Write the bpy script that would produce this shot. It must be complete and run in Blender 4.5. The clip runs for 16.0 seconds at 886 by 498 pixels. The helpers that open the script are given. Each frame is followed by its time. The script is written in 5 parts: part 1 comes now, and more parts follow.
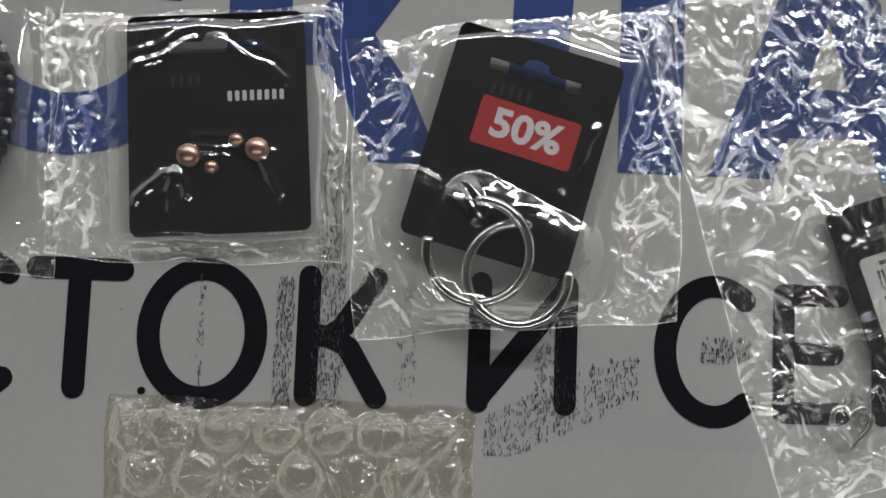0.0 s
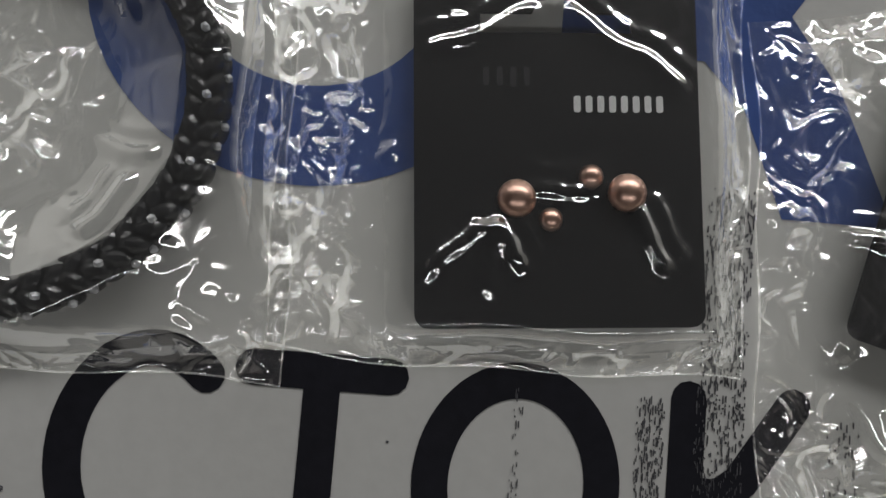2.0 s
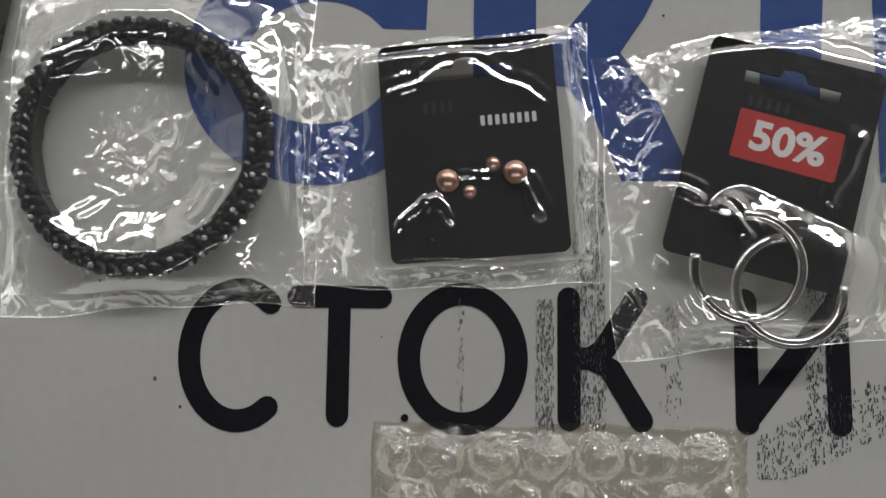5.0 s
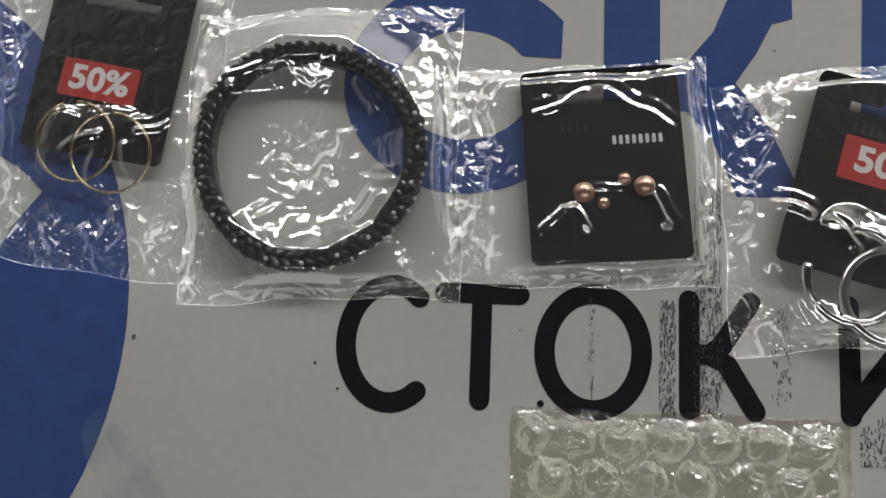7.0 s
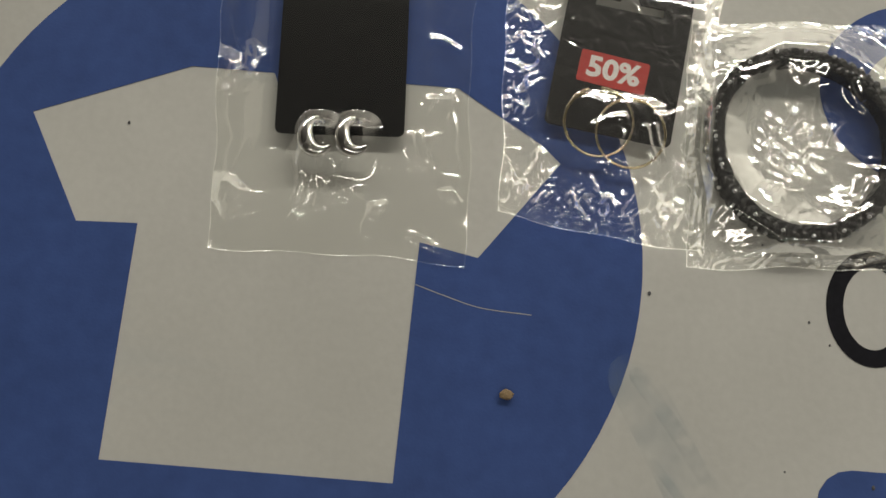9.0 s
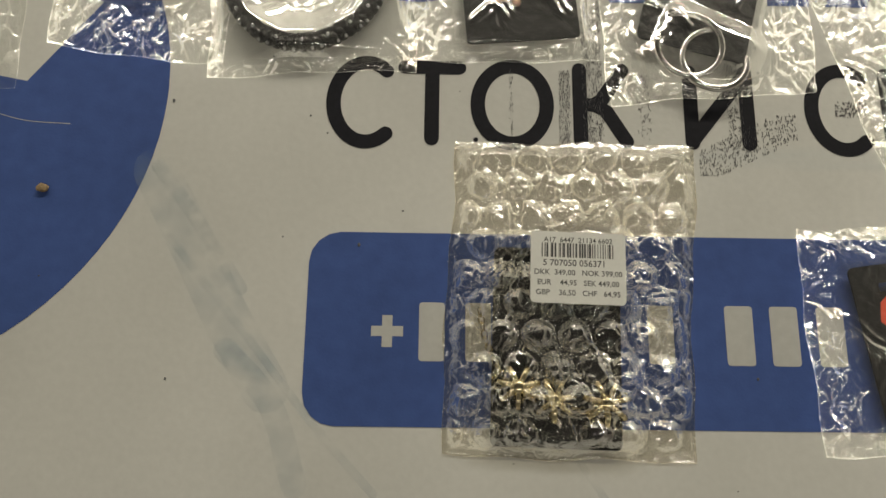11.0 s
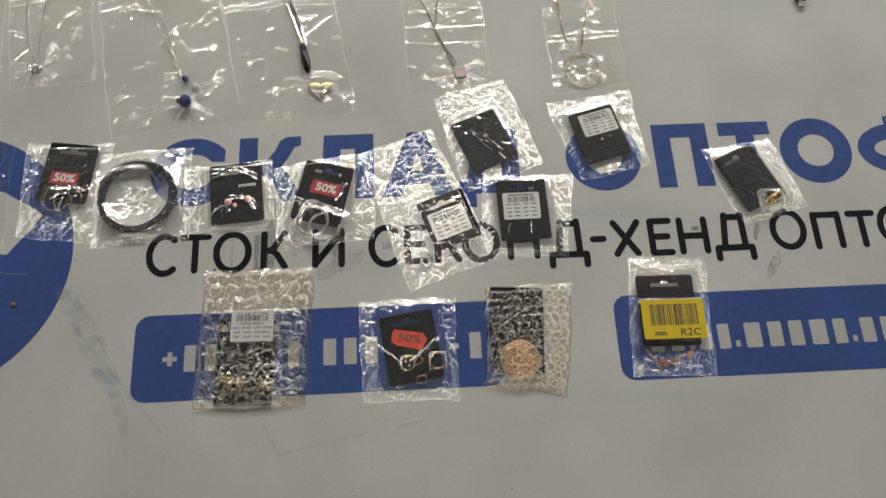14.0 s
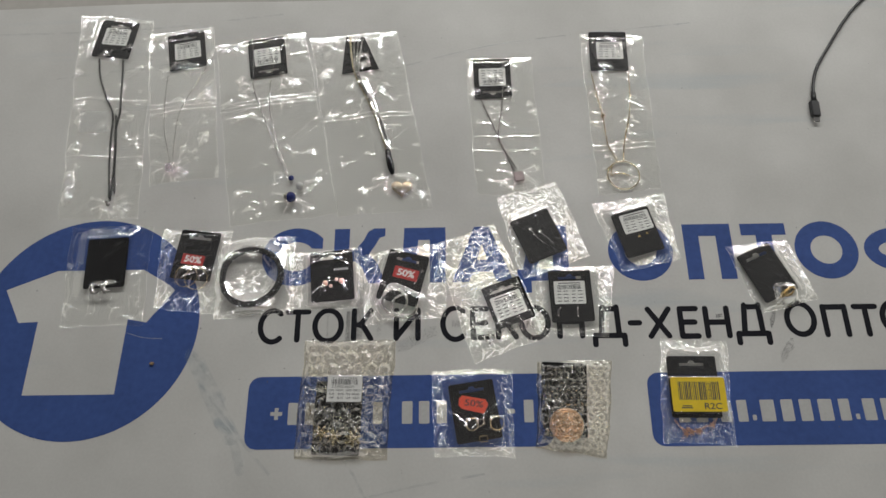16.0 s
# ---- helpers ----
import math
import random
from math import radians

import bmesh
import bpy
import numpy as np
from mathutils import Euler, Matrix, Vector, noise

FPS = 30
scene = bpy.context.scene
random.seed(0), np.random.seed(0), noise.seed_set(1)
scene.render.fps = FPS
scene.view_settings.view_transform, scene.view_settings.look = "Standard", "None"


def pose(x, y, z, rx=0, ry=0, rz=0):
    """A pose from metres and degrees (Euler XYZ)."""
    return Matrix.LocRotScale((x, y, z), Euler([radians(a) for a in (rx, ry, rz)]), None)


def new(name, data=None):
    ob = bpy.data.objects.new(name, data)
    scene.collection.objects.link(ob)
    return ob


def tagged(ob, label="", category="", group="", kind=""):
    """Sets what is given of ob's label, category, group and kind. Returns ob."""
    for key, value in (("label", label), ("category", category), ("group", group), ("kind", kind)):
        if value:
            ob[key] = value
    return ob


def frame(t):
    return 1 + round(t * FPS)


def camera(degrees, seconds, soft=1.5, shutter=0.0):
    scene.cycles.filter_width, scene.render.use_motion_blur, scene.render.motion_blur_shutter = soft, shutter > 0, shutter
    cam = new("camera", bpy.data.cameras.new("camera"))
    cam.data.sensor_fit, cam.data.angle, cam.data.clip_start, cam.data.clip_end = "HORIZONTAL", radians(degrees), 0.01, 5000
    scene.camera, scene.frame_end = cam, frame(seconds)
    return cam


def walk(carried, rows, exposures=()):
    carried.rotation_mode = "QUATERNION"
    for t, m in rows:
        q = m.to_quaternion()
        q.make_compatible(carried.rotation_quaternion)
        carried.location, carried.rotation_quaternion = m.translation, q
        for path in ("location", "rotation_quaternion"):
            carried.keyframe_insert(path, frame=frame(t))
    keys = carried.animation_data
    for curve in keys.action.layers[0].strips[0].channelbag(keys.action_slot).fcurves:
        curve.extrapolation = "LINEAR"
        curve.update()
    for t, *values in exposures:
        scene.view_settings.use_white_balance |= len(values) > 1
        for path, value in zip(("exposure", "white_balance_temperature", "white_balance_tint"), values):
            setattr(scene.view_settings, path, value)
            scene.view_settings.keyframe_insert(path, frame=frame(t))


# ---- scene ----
cam = camera(62.0, 16.0, soft=1.5)
PATH = [
    (0, pose(0.0977, 0.0321, 0.2124, 3.74, -1.41, 2.21)),
    (0.5, pose(0.0618, 0.0461, 0.2064, 4.16, -1.75, 2.65)),
    (1, pose(0.0285, 0.0243, 0.1699, 7.09, 0.67, 5.69)),
    (1.2, pose(0.0194, 0.0310, 0.1496, 7.08, 0.65, 5.43)),
    (1.5, pose(0.0125, 0.0399, 0.1322, 6.23, 0.32, 5.33)),
    (2, pose(0.0140, 0.0505, 0.1314, 3.87, -2.40, 4.73)),
    (2.5, pose(0.0326, 0.0515, 0.1348, 1.88, 0.37, 4.77)),
    (3, pose(0.0348, 0.0541, 0.1471, 2.05, 3.17, 4.62)),
    (3.5, pose(0.0417, 0.0513, 0.1617, 2.39, 2.84, 3.17)),
    (3.7, pose(0.0423, 0.0463, 0.1698, 2.35, 3.02, 1.96)),
    (6, pose(0.0348, 0.0283, 0.2255, 7.91, 1.98, 0.61)),
    (6.5, pose(0.0296, 0.0319, 0.2296, 7.62, 2.12, 0.58)),
    (7, pose(-0.0016, 0.0199, 0.2366, 7.48, 2.63, 2.26)),
    (7.5, pose(-0.0513, 0.0183, 0.2404, 5.87, 1.19, 3.01)),
    (8, pose(-0.1064, 0.0148, 0.2439, 7.06, -0.01, 3.34)),
    (8.2, pose(-0.1308, 0.0140, 0.2481, 7.34, -0.38, 3.51)),
    (9.2, pose(-0.1950, -0.0250, 0.2800, 10.0, -1.0, 4.8)),
    (10.3, pose(-0.0946, -0.0725, 0.3053, 13.02, -0.94, 4.99)),
    (10.5, pose(-0.0581, -0.0887, 0.3028, 13.07, -0.53, 4.10)),
    (11, pose(0.0010, -0.1168, 0.3010, 13.18, -0.96, 0.68)),
    (11.5, pose(0.0272, -0.1368, 0.2955, 13.64, -1.30, -1.32)),
    (12, pose(0.0576, -0.1501, 0.2912, 14.34, -1.05, -2.95)),
    (12.5, pose(0.1222, -0.1567, 0.3109, 14.88, -0.46, -3.93)),
    (12.8, pose(0.1770, -0.1584, 0.3636, 14.44, -0.07, -4.56)),
    (13, pose(0.1969, -0.1514, 0.4323, 14.56, -0.34, -3.89)),
    (13.5, pose(0.2114, -0.1837, 0.5808, 18.73, -1.38, -3.28)),
    (14, pose(0.2117, -0.2210, 0.6689, 19.43, -1.05, -2.93)),
    (14.5, pose(0.2093, -0.2275, 0.7357, 21.65, -0.04, -2.39)),
    (15, pose(0.2146, -0.2165, 0.7804, 22.54, 0.02, -2.05)),
    (15.5, pose(0.2071, -0.2402, 0.7974, 23.14, 1.39, -1.24)),
    (16, pose(0.1866, -0.2245, 0.8170, 22.42, 1.46, -0.43)),
]
walk(cam, PATH, exposures=[
    (0.0, -0.8, 6250, 10), (1.0, -1.05, 6350, 10), (3.7, -0.68, 6350, 10), (6.0, -0.72, 6400, 10), (8.2, -0.5, 6800, 8),
    (10.3, -0.25, 7800, 4), (12.0, -0.3, 7600, 4), (13.0, -0.3, 7200, 6), (14.5, -0.46, 6650, 8), (16.0, -0.46, 6500, 9)])

# ---- world, lamps ----
CEIL = 1.95
world = bpy.data.worlds.new("world")
scene.world = world
world.use_nodes = True
world.node_tree.nodes["Background"].inputs[0].default_value = (0.75, 0.8, 0.9, 1)
world.node_tree.nodes["Background"].inputs[1].default_value = 0.25


def tube_lamp(x, y, watts, length=1.3, width=0.055):
    data = bpy.data.lights.new("ceiling_or_fill_tube", "AREA")
    data.shape, data.size, data.size_y, data.energy = "RECTANGLE", length, width, watts
    data.color = (1.0, 0.985, 0.955)
    ob = new("ceiling_or_fill_tube", data)
    ob.matrix_world = pose(x, y, CEIL - 0.075)
    return ob


# x, y, tubes, watts of each fitting; the y = -1.0 pair is unseen, added as fill
LAMPS = [(-1.85, 2.45, 2, 20), (-0.45, 2.45, 2, 32), (0.95, 2.45, 2, 50), (2.35, 2.45, 2, 46), (-0.45, -1.0, 1, 5), (0.95, -1.0, 1, 7)]
for lx, ly, tubes, watts in LAMPS:
    for k in range(tubes):
        tube_lamp(lx, ly + 0.13 * (k - (tubes - 1) / 2), watts / tubes)


# ---- materials ----
def material(name):
    m = bpy.data.materials.new(name)
    m.use_nodes = True
    nodes, links = m.node_tree.nodes, m.node_tree.links
    return m, nodes, links, nodes["Principled BSDF"]


def surface(name, colour, rough=0.5, metal=0.0, vary=0.12, scale=60.0, bump=0.0, bump_scale=400.0, coat=0.0, gloss=0.5):
    """A painted, printed, plastic or metal surface with mottling at two scales and a fine relief."""
    m, nodes, links, bsdf = material(name)
    place = nodes.new("ShaderNodeNewGeometry")
    coarse, fine = nodes.new("ShaderNodeTexNoise"), nodes.new("ShaderNodeTexNoise")
    coarse.inputs["Scale"].default_value, fine.inputs["Scale"].default_value = scale, scale * 9
    coarse.inputs["Detail"].default_value = 4
    add = nodes.new("ShaderNodeMath")
    add.operation = "ADD"
    ramp = nodes.new("ShaderNodeMapRange")
    ramp.inputs[1].default_value, ramp.inputs[2].default_value = 0.6, 1.4
    ramp.inputs[3].default_value, ramp.inputs[4].default_value = 1 - vary, 1 + vary
    mix = nodes.new("ShaderNodeVectorMath")
    mix.operation = "SCALE"
    mix.inputs[0].default_value = colour
    for n in (coarse, fine):
        links.new(place.outputs["Position"], n.inputs["Vector"])
    links.new(coarse.outputs[0], add.inputs[0])
    links.new(fine.outputs[0], add.inputs[1])
    links.new(add.outputs[0], ramp.inputs[0])
    links.new(ramp.outputs[0], mix.inputs["Scale"])
    links.new(mix.outputs[0], bsdf.inputs["Base Color"])
    bsdf.inputs["Roughness"].default_value, bsdf.inputs["Metallic"].default_value = rough, metal
    bsdf.inputs["Coat Weight"].default_value = coat
    bsdf.inputs["Specular IOR Level"].default_value = gloss
    if bump:
        grain, relief = nodes.new("ShaderNodeTexNoise"), nodes.new("ShaderNodeBump")
        grain.inputs["Scale"].default_value = bump_scale
        relief.inputs["Strength"].default_value, relief.inputs["Distance"].default_value = bump, 0.0004
        links.new(place.outputs["Position"], grain.inputs["Vector"])
        links.new(grain.outputs[0], relief.inputs["Height"])
        links.new(relief.outputs[0], bsdf.inputs["Normal"])
    return m


def film(name, haze, wave, wave_scale, rough=0.045, tint=(1, 1, 1), gain=1.7, most=0.15, bend=0.0, crinkle=0.0, crinkle_scale=260.0, calm=(0.38, 0.6), tight=0.3):
    """Clear thin plastic: it lets light straight through, mirrors lamps on its wrinkles and is a little milky."""
    m, nodes, links, bsdf = material(name)
    nodes.remove(bsdf)
    out = nodes["Material Output"]
    place = nodes.new("ShaderNodeNewGeometry")
    warp = nodes.new("ShaderNodeTexNoise")
    warp.inputs["Scale"].default_value, warp.inputs["Detail"].default_value, warp.inputs["Distortion"].default_value = wave_scale, 2.0, 0.6
    crease = nodes.new("ShaderNodeTexVoronoi")
    crease.feature = "DISTANCE_TO_EDGE"
    crease.inputs["Scale"].default_value = wave_scale * 0.7
    shift = nodes.new("ShaderNodeVectorMath")
    shift.operation = "MULTIPLY_ADD"
    shift.inputs[1].default_value = (0.012, 0.012, 0.012)
    links.new(place.outputs["Position"], warp.inputs["Vector"])
    links.new(warp.outputs["Color"], shift.inputs[0])
    links.new(place.outputs["Position"], shift.inputs[2])
    links.new(shift.outputs[0], crease.inputs["Vector"])
    height = nodes.new("ShaderNodeMath")
    height.operation = "MULTIPLY_ADD"
    height.inputs[1].default_value = 0.45
    links.new(crease.outputs["Distance"], height.inputs[0])
    links.new(warp.outputs[0], height.inputs[2])
    relief = nodes.new("ShaderNodeBump")
    relief.inputs["Strength"].default_value, relief.inputs["Distance"].default_value = 1.0, wave
    links.new(height.outputs[0], relief.inputs["Height"])
    if crinkle:
        # fine sharp crumples that come in patches, between calm stretches of film
        fold, where, spread, high, ease, both, tall, crumple = (nodes.new("ShaderNode" + k) for k in ("TexNoise", "TexNoise", "MapRange", "SeparateXYZ", "MapRange", "Math", "Math", "Bump"))
        fold.inputs["Scale"].default_value, fold.inputs["Detail"].default_value, fold.inputs["Distortion"].default_value = crinkle_scale, 1.3, 1.2
        where.inputs["Scale"].default_value, where.inputs["Detail"].default_value = 38.0, 2.0
        spread.inputs[1].default_value, spread.inputs[2].default_value = calm
        spread.inputs[3].default_value = 0.06
        # film drawn tight over a card is calmer
        ease.inputs[1].default_value, ease.inputs[2].default_value, ease.inputs[3].default_value, ease.inputs[4].default_value = 0.0035, 0.0058, 1.0, tight
        both.operation = tall.operation = "MULTIPLY"
        crumple.inputs["Strength"].default_value, crumple.inputs["Distance"].default_value = 1.0, crinkle
        links.new(place.outputs["Position"], fold.inputs["Vector"])
        links.new(place.outputs["Position"], where.inputs["Vector"])
        links.new(place.outputs["Position"], high.inputs[0])
        links.new(high.outputs["Z"], ease.inputs[0])
        links.new(where.outputs[0], spread.inputs[0])
        links.new(spread.outputs[0], both.inputs[0])
        links.new(ease.outputs[0], both.inputs[1])
        links.new(fold.outputs[0], tall.inputs[0])
        links.new(both.outputs[0], tall.inputs[1])
        links.new(tall.outputs[0], crumple.inputs["Height"])
        links.new(relief.outputs[0], crumple.inputs["Normal"])
        relief = crumple
    gloss, clear, milk = nodes.new("ShaderNodeBsdfGlossy"), nodes.new("ShaderNodeBsdfTransparent"), nodes.new("ShaderNodeBsdfDiffuse")
    gloss.inputs["Roughness"].default_value = rough
    clear.inputs["Color"].default_value = (*tint, 1)
    milk.inputs["Color"].default_value = (0.8, 0.8, 0.8, 1)
    fres = nodes.new("ShaderNodeFresnel")
    fres.inputs["IOR"].default_value = 1.5
    amount = nodes.new("ShaderNodeMath")
    amount.operation, amount.use_clamp = "MULTIPLY", True
    amount.inputs[1].default_value = gain
    links.new(fres.outputs[0], amount.inputs[0])
    limit = nodes.new("ShaderNodeMath")
    limit.operation = "MINIMUM"
    limit.inputs[1].default_value = most
    links.new(amount.outputs[0], limit.inputs[0])
    body, whole = nodes.new("ShaderNodeMixShader"), nodes.new("ShaderNodeAddShader")
    body.inputs[0].default_value = haze
    links.new(relief.outputs[0], gloss.inputs["Normal"])
    links.new(relief.outputs[0], fres.inputs["Normal"])
    if bend:
        lens, both = nodes.new("ShaderNodeBsdfRefraction"), nodes.new("ShaderNodeMixShader")
        lens.inputs["IOR"].default_value, lens.inputs["Roughness"].default_value = 1.25, 0.05
        lens.inputs["Color"].default_value = (*tint, 1)
        both.inputs[0].default_value = bend
        links.new(relief.outputs[0], lens.inputs["Normal"])
        links.new(clear.outputs[0], both.inputs[1])
        links.new(lens.outputs[0], both.inputs[2])
        links.new(both.outputs[0], body.inputs[1])
    else:
        links.new(clear.outputs[0], body.inputs[1])
    links.new(milk.outputs[0], body.inputs[2])
    links.new(limit.outputs[0], gloss.inputs["Color"])
    links.new(body.outputs[0], whole.inputs[0])
    links.new(gloss.outputs[0], whole.inputs[1])
    links.new(whole.outputs[0], out.inputs["Surface"])
    return m


def banner_material():
    """Off-white printed vinyl with a fine weave, grey grime and pale bluish scuffs that run across it."""
    m, nodes, links, bsdf = material("banner_vinyl")
    place = nodes.new("ShaderNodeNewGeometry")
    grime, speck = nodes.new("ShaderNodeTexNoise"), nodes.new("ShaderNodeTexNoise")
    grime.inputs["Scale"].default_value, grime.inputs["Detail"].default_value = 7.0, 6.0
    speck.inputs["Scale"].default_value, speck.inputs["Detail"].default_value = 320.0, 3.0
    base = nodes.new("ShaderNodeValToRGB")
    base.color_ramp.elements[0].position, base.color_ramp.elements[0].color = 0.3, (0.54, 0.535, 0.515, 1)
    base.color_ramp.elements[1].position, base.color_ramp.elements[1].color = 0.7, (0.66, 0.655, 0.635, 1)
    links.new(place.outputs["Position"], grime.inputs["Vector"])
    links.new(place.outputs["Position"], speck.inputs["Vector"])
    links.new(grime.outputs[0], base.inputs[0])
    # long scuffs: bands of broken noise, stretched along a slanting direction
    turned = nodes.new("ShaderNodeMapping")
    turned.inputs["Rotation"].default_value = (0, 0, radians(-62))
    turned.inputs["Scale"].default_value = (2.2, 26, 1)
    scuff = nodes.new("ShaderNodeTexNoise")
    scuff.inputs["Scale"].default_value, scuff.inputs["Detail"].default_value = 1.0, 7.0
    cut = nodes.new("ShaderNodeMapRange")
    cut.inputs[1].default_value, cut.inputs[2].default_value, cut.inputs[4].default_value = 0.6, 0.76, 0.4
    links.new(place.outputs["Position"], turned.inputs[0])
    links.new(turned.outputs[0], scuff.inputs["Vector"])
    links.new(scuff.outputs[0], cut.inputs[0])
    blue = nodes.new("ShaderNodeMix")
    blue.data_type = "RGBA"
    blue.inputs[7].default_value = (0.42, 0.49, 0.53, 1)
    links.new(cut.outputs[0], blue.inputs[0])
    links.new(base.outputs[0], blue.inputs[6])
    fine = nodes.new("ShaderNodeMapRange")
    fine.inputs[1].default_value, fine.inputs[2].default_value, fine.inputs[3].default_value, fine.inputs[4].default_value = 0.3, 0.7, 0.975, 1.025
    links.new(speck.outputs[0], fine.inputs[0])
    tone = nodes.new("ShaderNodeVectorMath")
    tone.operation = "SCALE"
    links.new(blue.outputs[2], tone.inputs[0])
    links.new(fine.outputs[0], tone.inputs["Scale"])
    links.new(tone.outputs[0], bsdf.inputs["Base Color"])
    relief = nodes.new("ShaderNodeBump")
    relief.inputs["Strength"].default_value, relief.inputs["Distance"].default_value = 0.1, 0.0006
    links.new(speck.outputs[0], relief.inputs["Height"])
    links.new(relief.outputs[0], bsdf.inputs["Normal"])
    bsdf.inputs["Roughness"].default_value = 0.55
    bsdf.inputs["Specular IOR Level"].default_value = 0.3
    return m


VINYL = banner_material()
INK_BLUE = surface("blue_print", (0.050, 0.095, 0.29), 0.6, gloss=0.22, vary=0.16, scale=14, bump=0.15, bump_scale=900)
INK_DARK = surface("dark_print", (0.012, 0.012, 0.017), 0.6, gloss=0.15, vary=0.25, scale=40, bump=0.15, bump_scale=900)
INK_PALE = surface("pale_print", (0.50, 0.50, 0.49), 0.55, vary=0.08, scale=30)
SMUDGE = surface("black_smudge", (0.10, 0.10, 0.11), 0.8, vary=0.5, scale=300)
BOARD = surface("black_card", (0.006, 0.006, 0.007), 0.5, gloss=0.2, vary=0.3, scale=80, bump=0.12, bump_scale=1500)
LABEL = surface("white_label", (0.74, 0.74, 0.72), 0.5, vary=0.05, scale=90)
RED = surface("red_label", (0.50, 0.035, 0.03), 0.5, vary=0.1, scale=90)
ORANGE = surface("orange_label", (0.78, 0.10, 0.05), 0.5, vary=0.08, scale=90)
YELLOW = surface("yellow_label", (0.80, 0.58, 0.03), 0.5, vary=0.08, scale=90)
PRINT = surface("label_ink", (0.07, 0.07, 0.075), 0.6, vary=0.2, scale=200)
GHOST = surface("grey_emboss", (0.016, 0.016, 0.018), 0.5, vary=0.3, scale=200)
WHITE = surface("white_ink", (0.8, 0.8, 0.8), 0.5, vary=0.05, scale=200)
SILVER = surface("silver", (0.86, 0.85, 0.83), 0.16, 1.0, vary=0.08, scale=200, bump=0.05)
OLD_SILVER = surface("tarnished_silver", (0.33, 0.32, 0.31), 0.3, 1.0, vary=0.35, scale=300, bump=0.1)
DARK_CHAIN = surface("blackened_silver", (0.10, 0.10, 0.10), 0.35, 0.9, vary=0.35, scale=300, bump=0.1)
GOLD = surface("gold", (0.83, 0.62, 0.27), 0.2, 1.0, vary=0.12, scale=200, bump=0.05)
PALE_GOLD = surface("pale_gold", (0.80, 0.70, 0.48), 0.2, 1.0, vary=0.12, scale=200, bump=0.06)
ROSE = surface("rose_gold", (0.84, 0.55, 0.44), 0.33, 1.0, vary=0.1, scale=200, bump=0.04)
MAUVE = surface("mauve_metal", (0.50, 0.42, 0.42), 0.35, 0.8, vary=0.12, scale=200, bump=0.05)
BRASS = surface("brushed_brass", (0.52, 0.45, 0.30), 0.33, 1.0, vary=0.2, scale=300, bump=0.35, bump_scale=600)
COPPER = surface("copper_gold", (0.78, 0.50, 0.30), 0.3, 1.0, vary=0.2, scale=250, bump=0.3, bump_scale=900)
DARK_METAL = surface("dark_metal", (0.010, 0.010, 0.012), 0.22, 0.0, vary=0.35, scale=250, bump=0.2, bump_scale=700, coat=0.1)
GLINT = surface("clear_crystal", (0.85, 0.87, 0.9), 0.08, 0.6, vary=0.1, scale=300)
BLUE_STONE = surface("blue_stone", (0.02, 0.03, 0.16), 0.12, 0.0, vary=0.3, scale=300, coat=0.6)
PEARL = surface("pearl", (0.62, 0.62, 0.6), 0.22, 0.0, vary=0.08, scale=200, coat=0.5)
RUBBER = surface("black_rubber", (0.018, 0.018, 0.02), 0.45, vary=0.25, scale=120, bump=0.2, bump_scale=900)
SAND = surface("brown_grit", (0.30, 0.21, 0.12), 0.8, vary=0.3, scale=900, bump=0.6, bump_scale=1500)
PAINT = surface("wall_paint", (0.40, 0.39, 0.37), 0.7, vary=0.06, scale=3)
CEIL_PAINT = surface("ceiling_paint", (0.17, 0.17, 0.175), 0.8, vary=0.05, scale=3)
CONCRETE = surface("grey_floor", (0.22, 0.21, 0.2), 0.6, vary=0.2, scale=5)
LAMINATE = surface("table_laminate", (0.42, 0.40, 0.37), 0.5, vary=0.1, scale=12)
HOUSING = surface("lamp_housing", (0.75, 0.75, 0.74), 0.4, vary=0.03, scale=10)
THIN = (0.945, 0.948, 0.942)
POLY = film("clear_poly_film", 0.024, 0.00006, 80.0, rough=0.06, tint=THIN, gain=5.4, most=0.7, crinkle=0.0040, crinkle_scale=115.0, calm=(0.30, 0.45), tight=0.11)
POLY_SOFT = film("soft_poly_film", 0.002, 0.00006, 50.0, rough=0.07, tint=THIN, gain=2.6, most=0.4, crinkle=0.0060, crinkle_scale=60.0, calm=(0.58, 0.70), tight=0.1)
POLY_CRISP = film("crumpled_poly_film", 0.045, 0.0001, 130.0, rough=0.06, tint=THIN, gain=5.4, most=0.7, crinkle=0.0070, crinkle_scale=100.0, calm=(0.30, 0.48), tight=0.16)
BACKING = film("back_poly_film", 0.002, 0.0003, 60.0, rough=0.2, tint=(0.965, 0.965, 0.96), gain=0.4, most=0.05)
MILKY = film("milky_film", 0.24, 0.0002, 60.0, rough=0.15, tint=THIN, gain=1.0, most=0.1)
BUBBLE = film("bubble_film", 0.006, 0.0004, 200.0, rough=0.1, tint=(0.77, 0.75, 0.70), gain=3.8, most=0.6, bend=0.05, crinkle=0.0014, crinkle_scale=210.0, calm=(0.3, 0.5), tight=1.0)


# ---- mesh helpers ----
from mathutils.geometry import tessellate_polygon


def finish(ob, mat, parent, label):
    ob.data.materials.append(mat)
    if parent is not None:
        ob.parent = parent
    if label:
        ob["label"] = label
    return ob


def part(name, bm, mat, parent=None, label="", smooth=False):
    me = bpy.data.meshes.new(name)
    bmesh.ops.recalc_face_normals(bm, faces=bm.faces)
    bm.to_mesh(me)
    bm.free()
    if smooth:
        me.polygons.foreach_set("use_smooth", [True] * len(me.polygons))
    return finish(new(name, me), mat, parent, label)


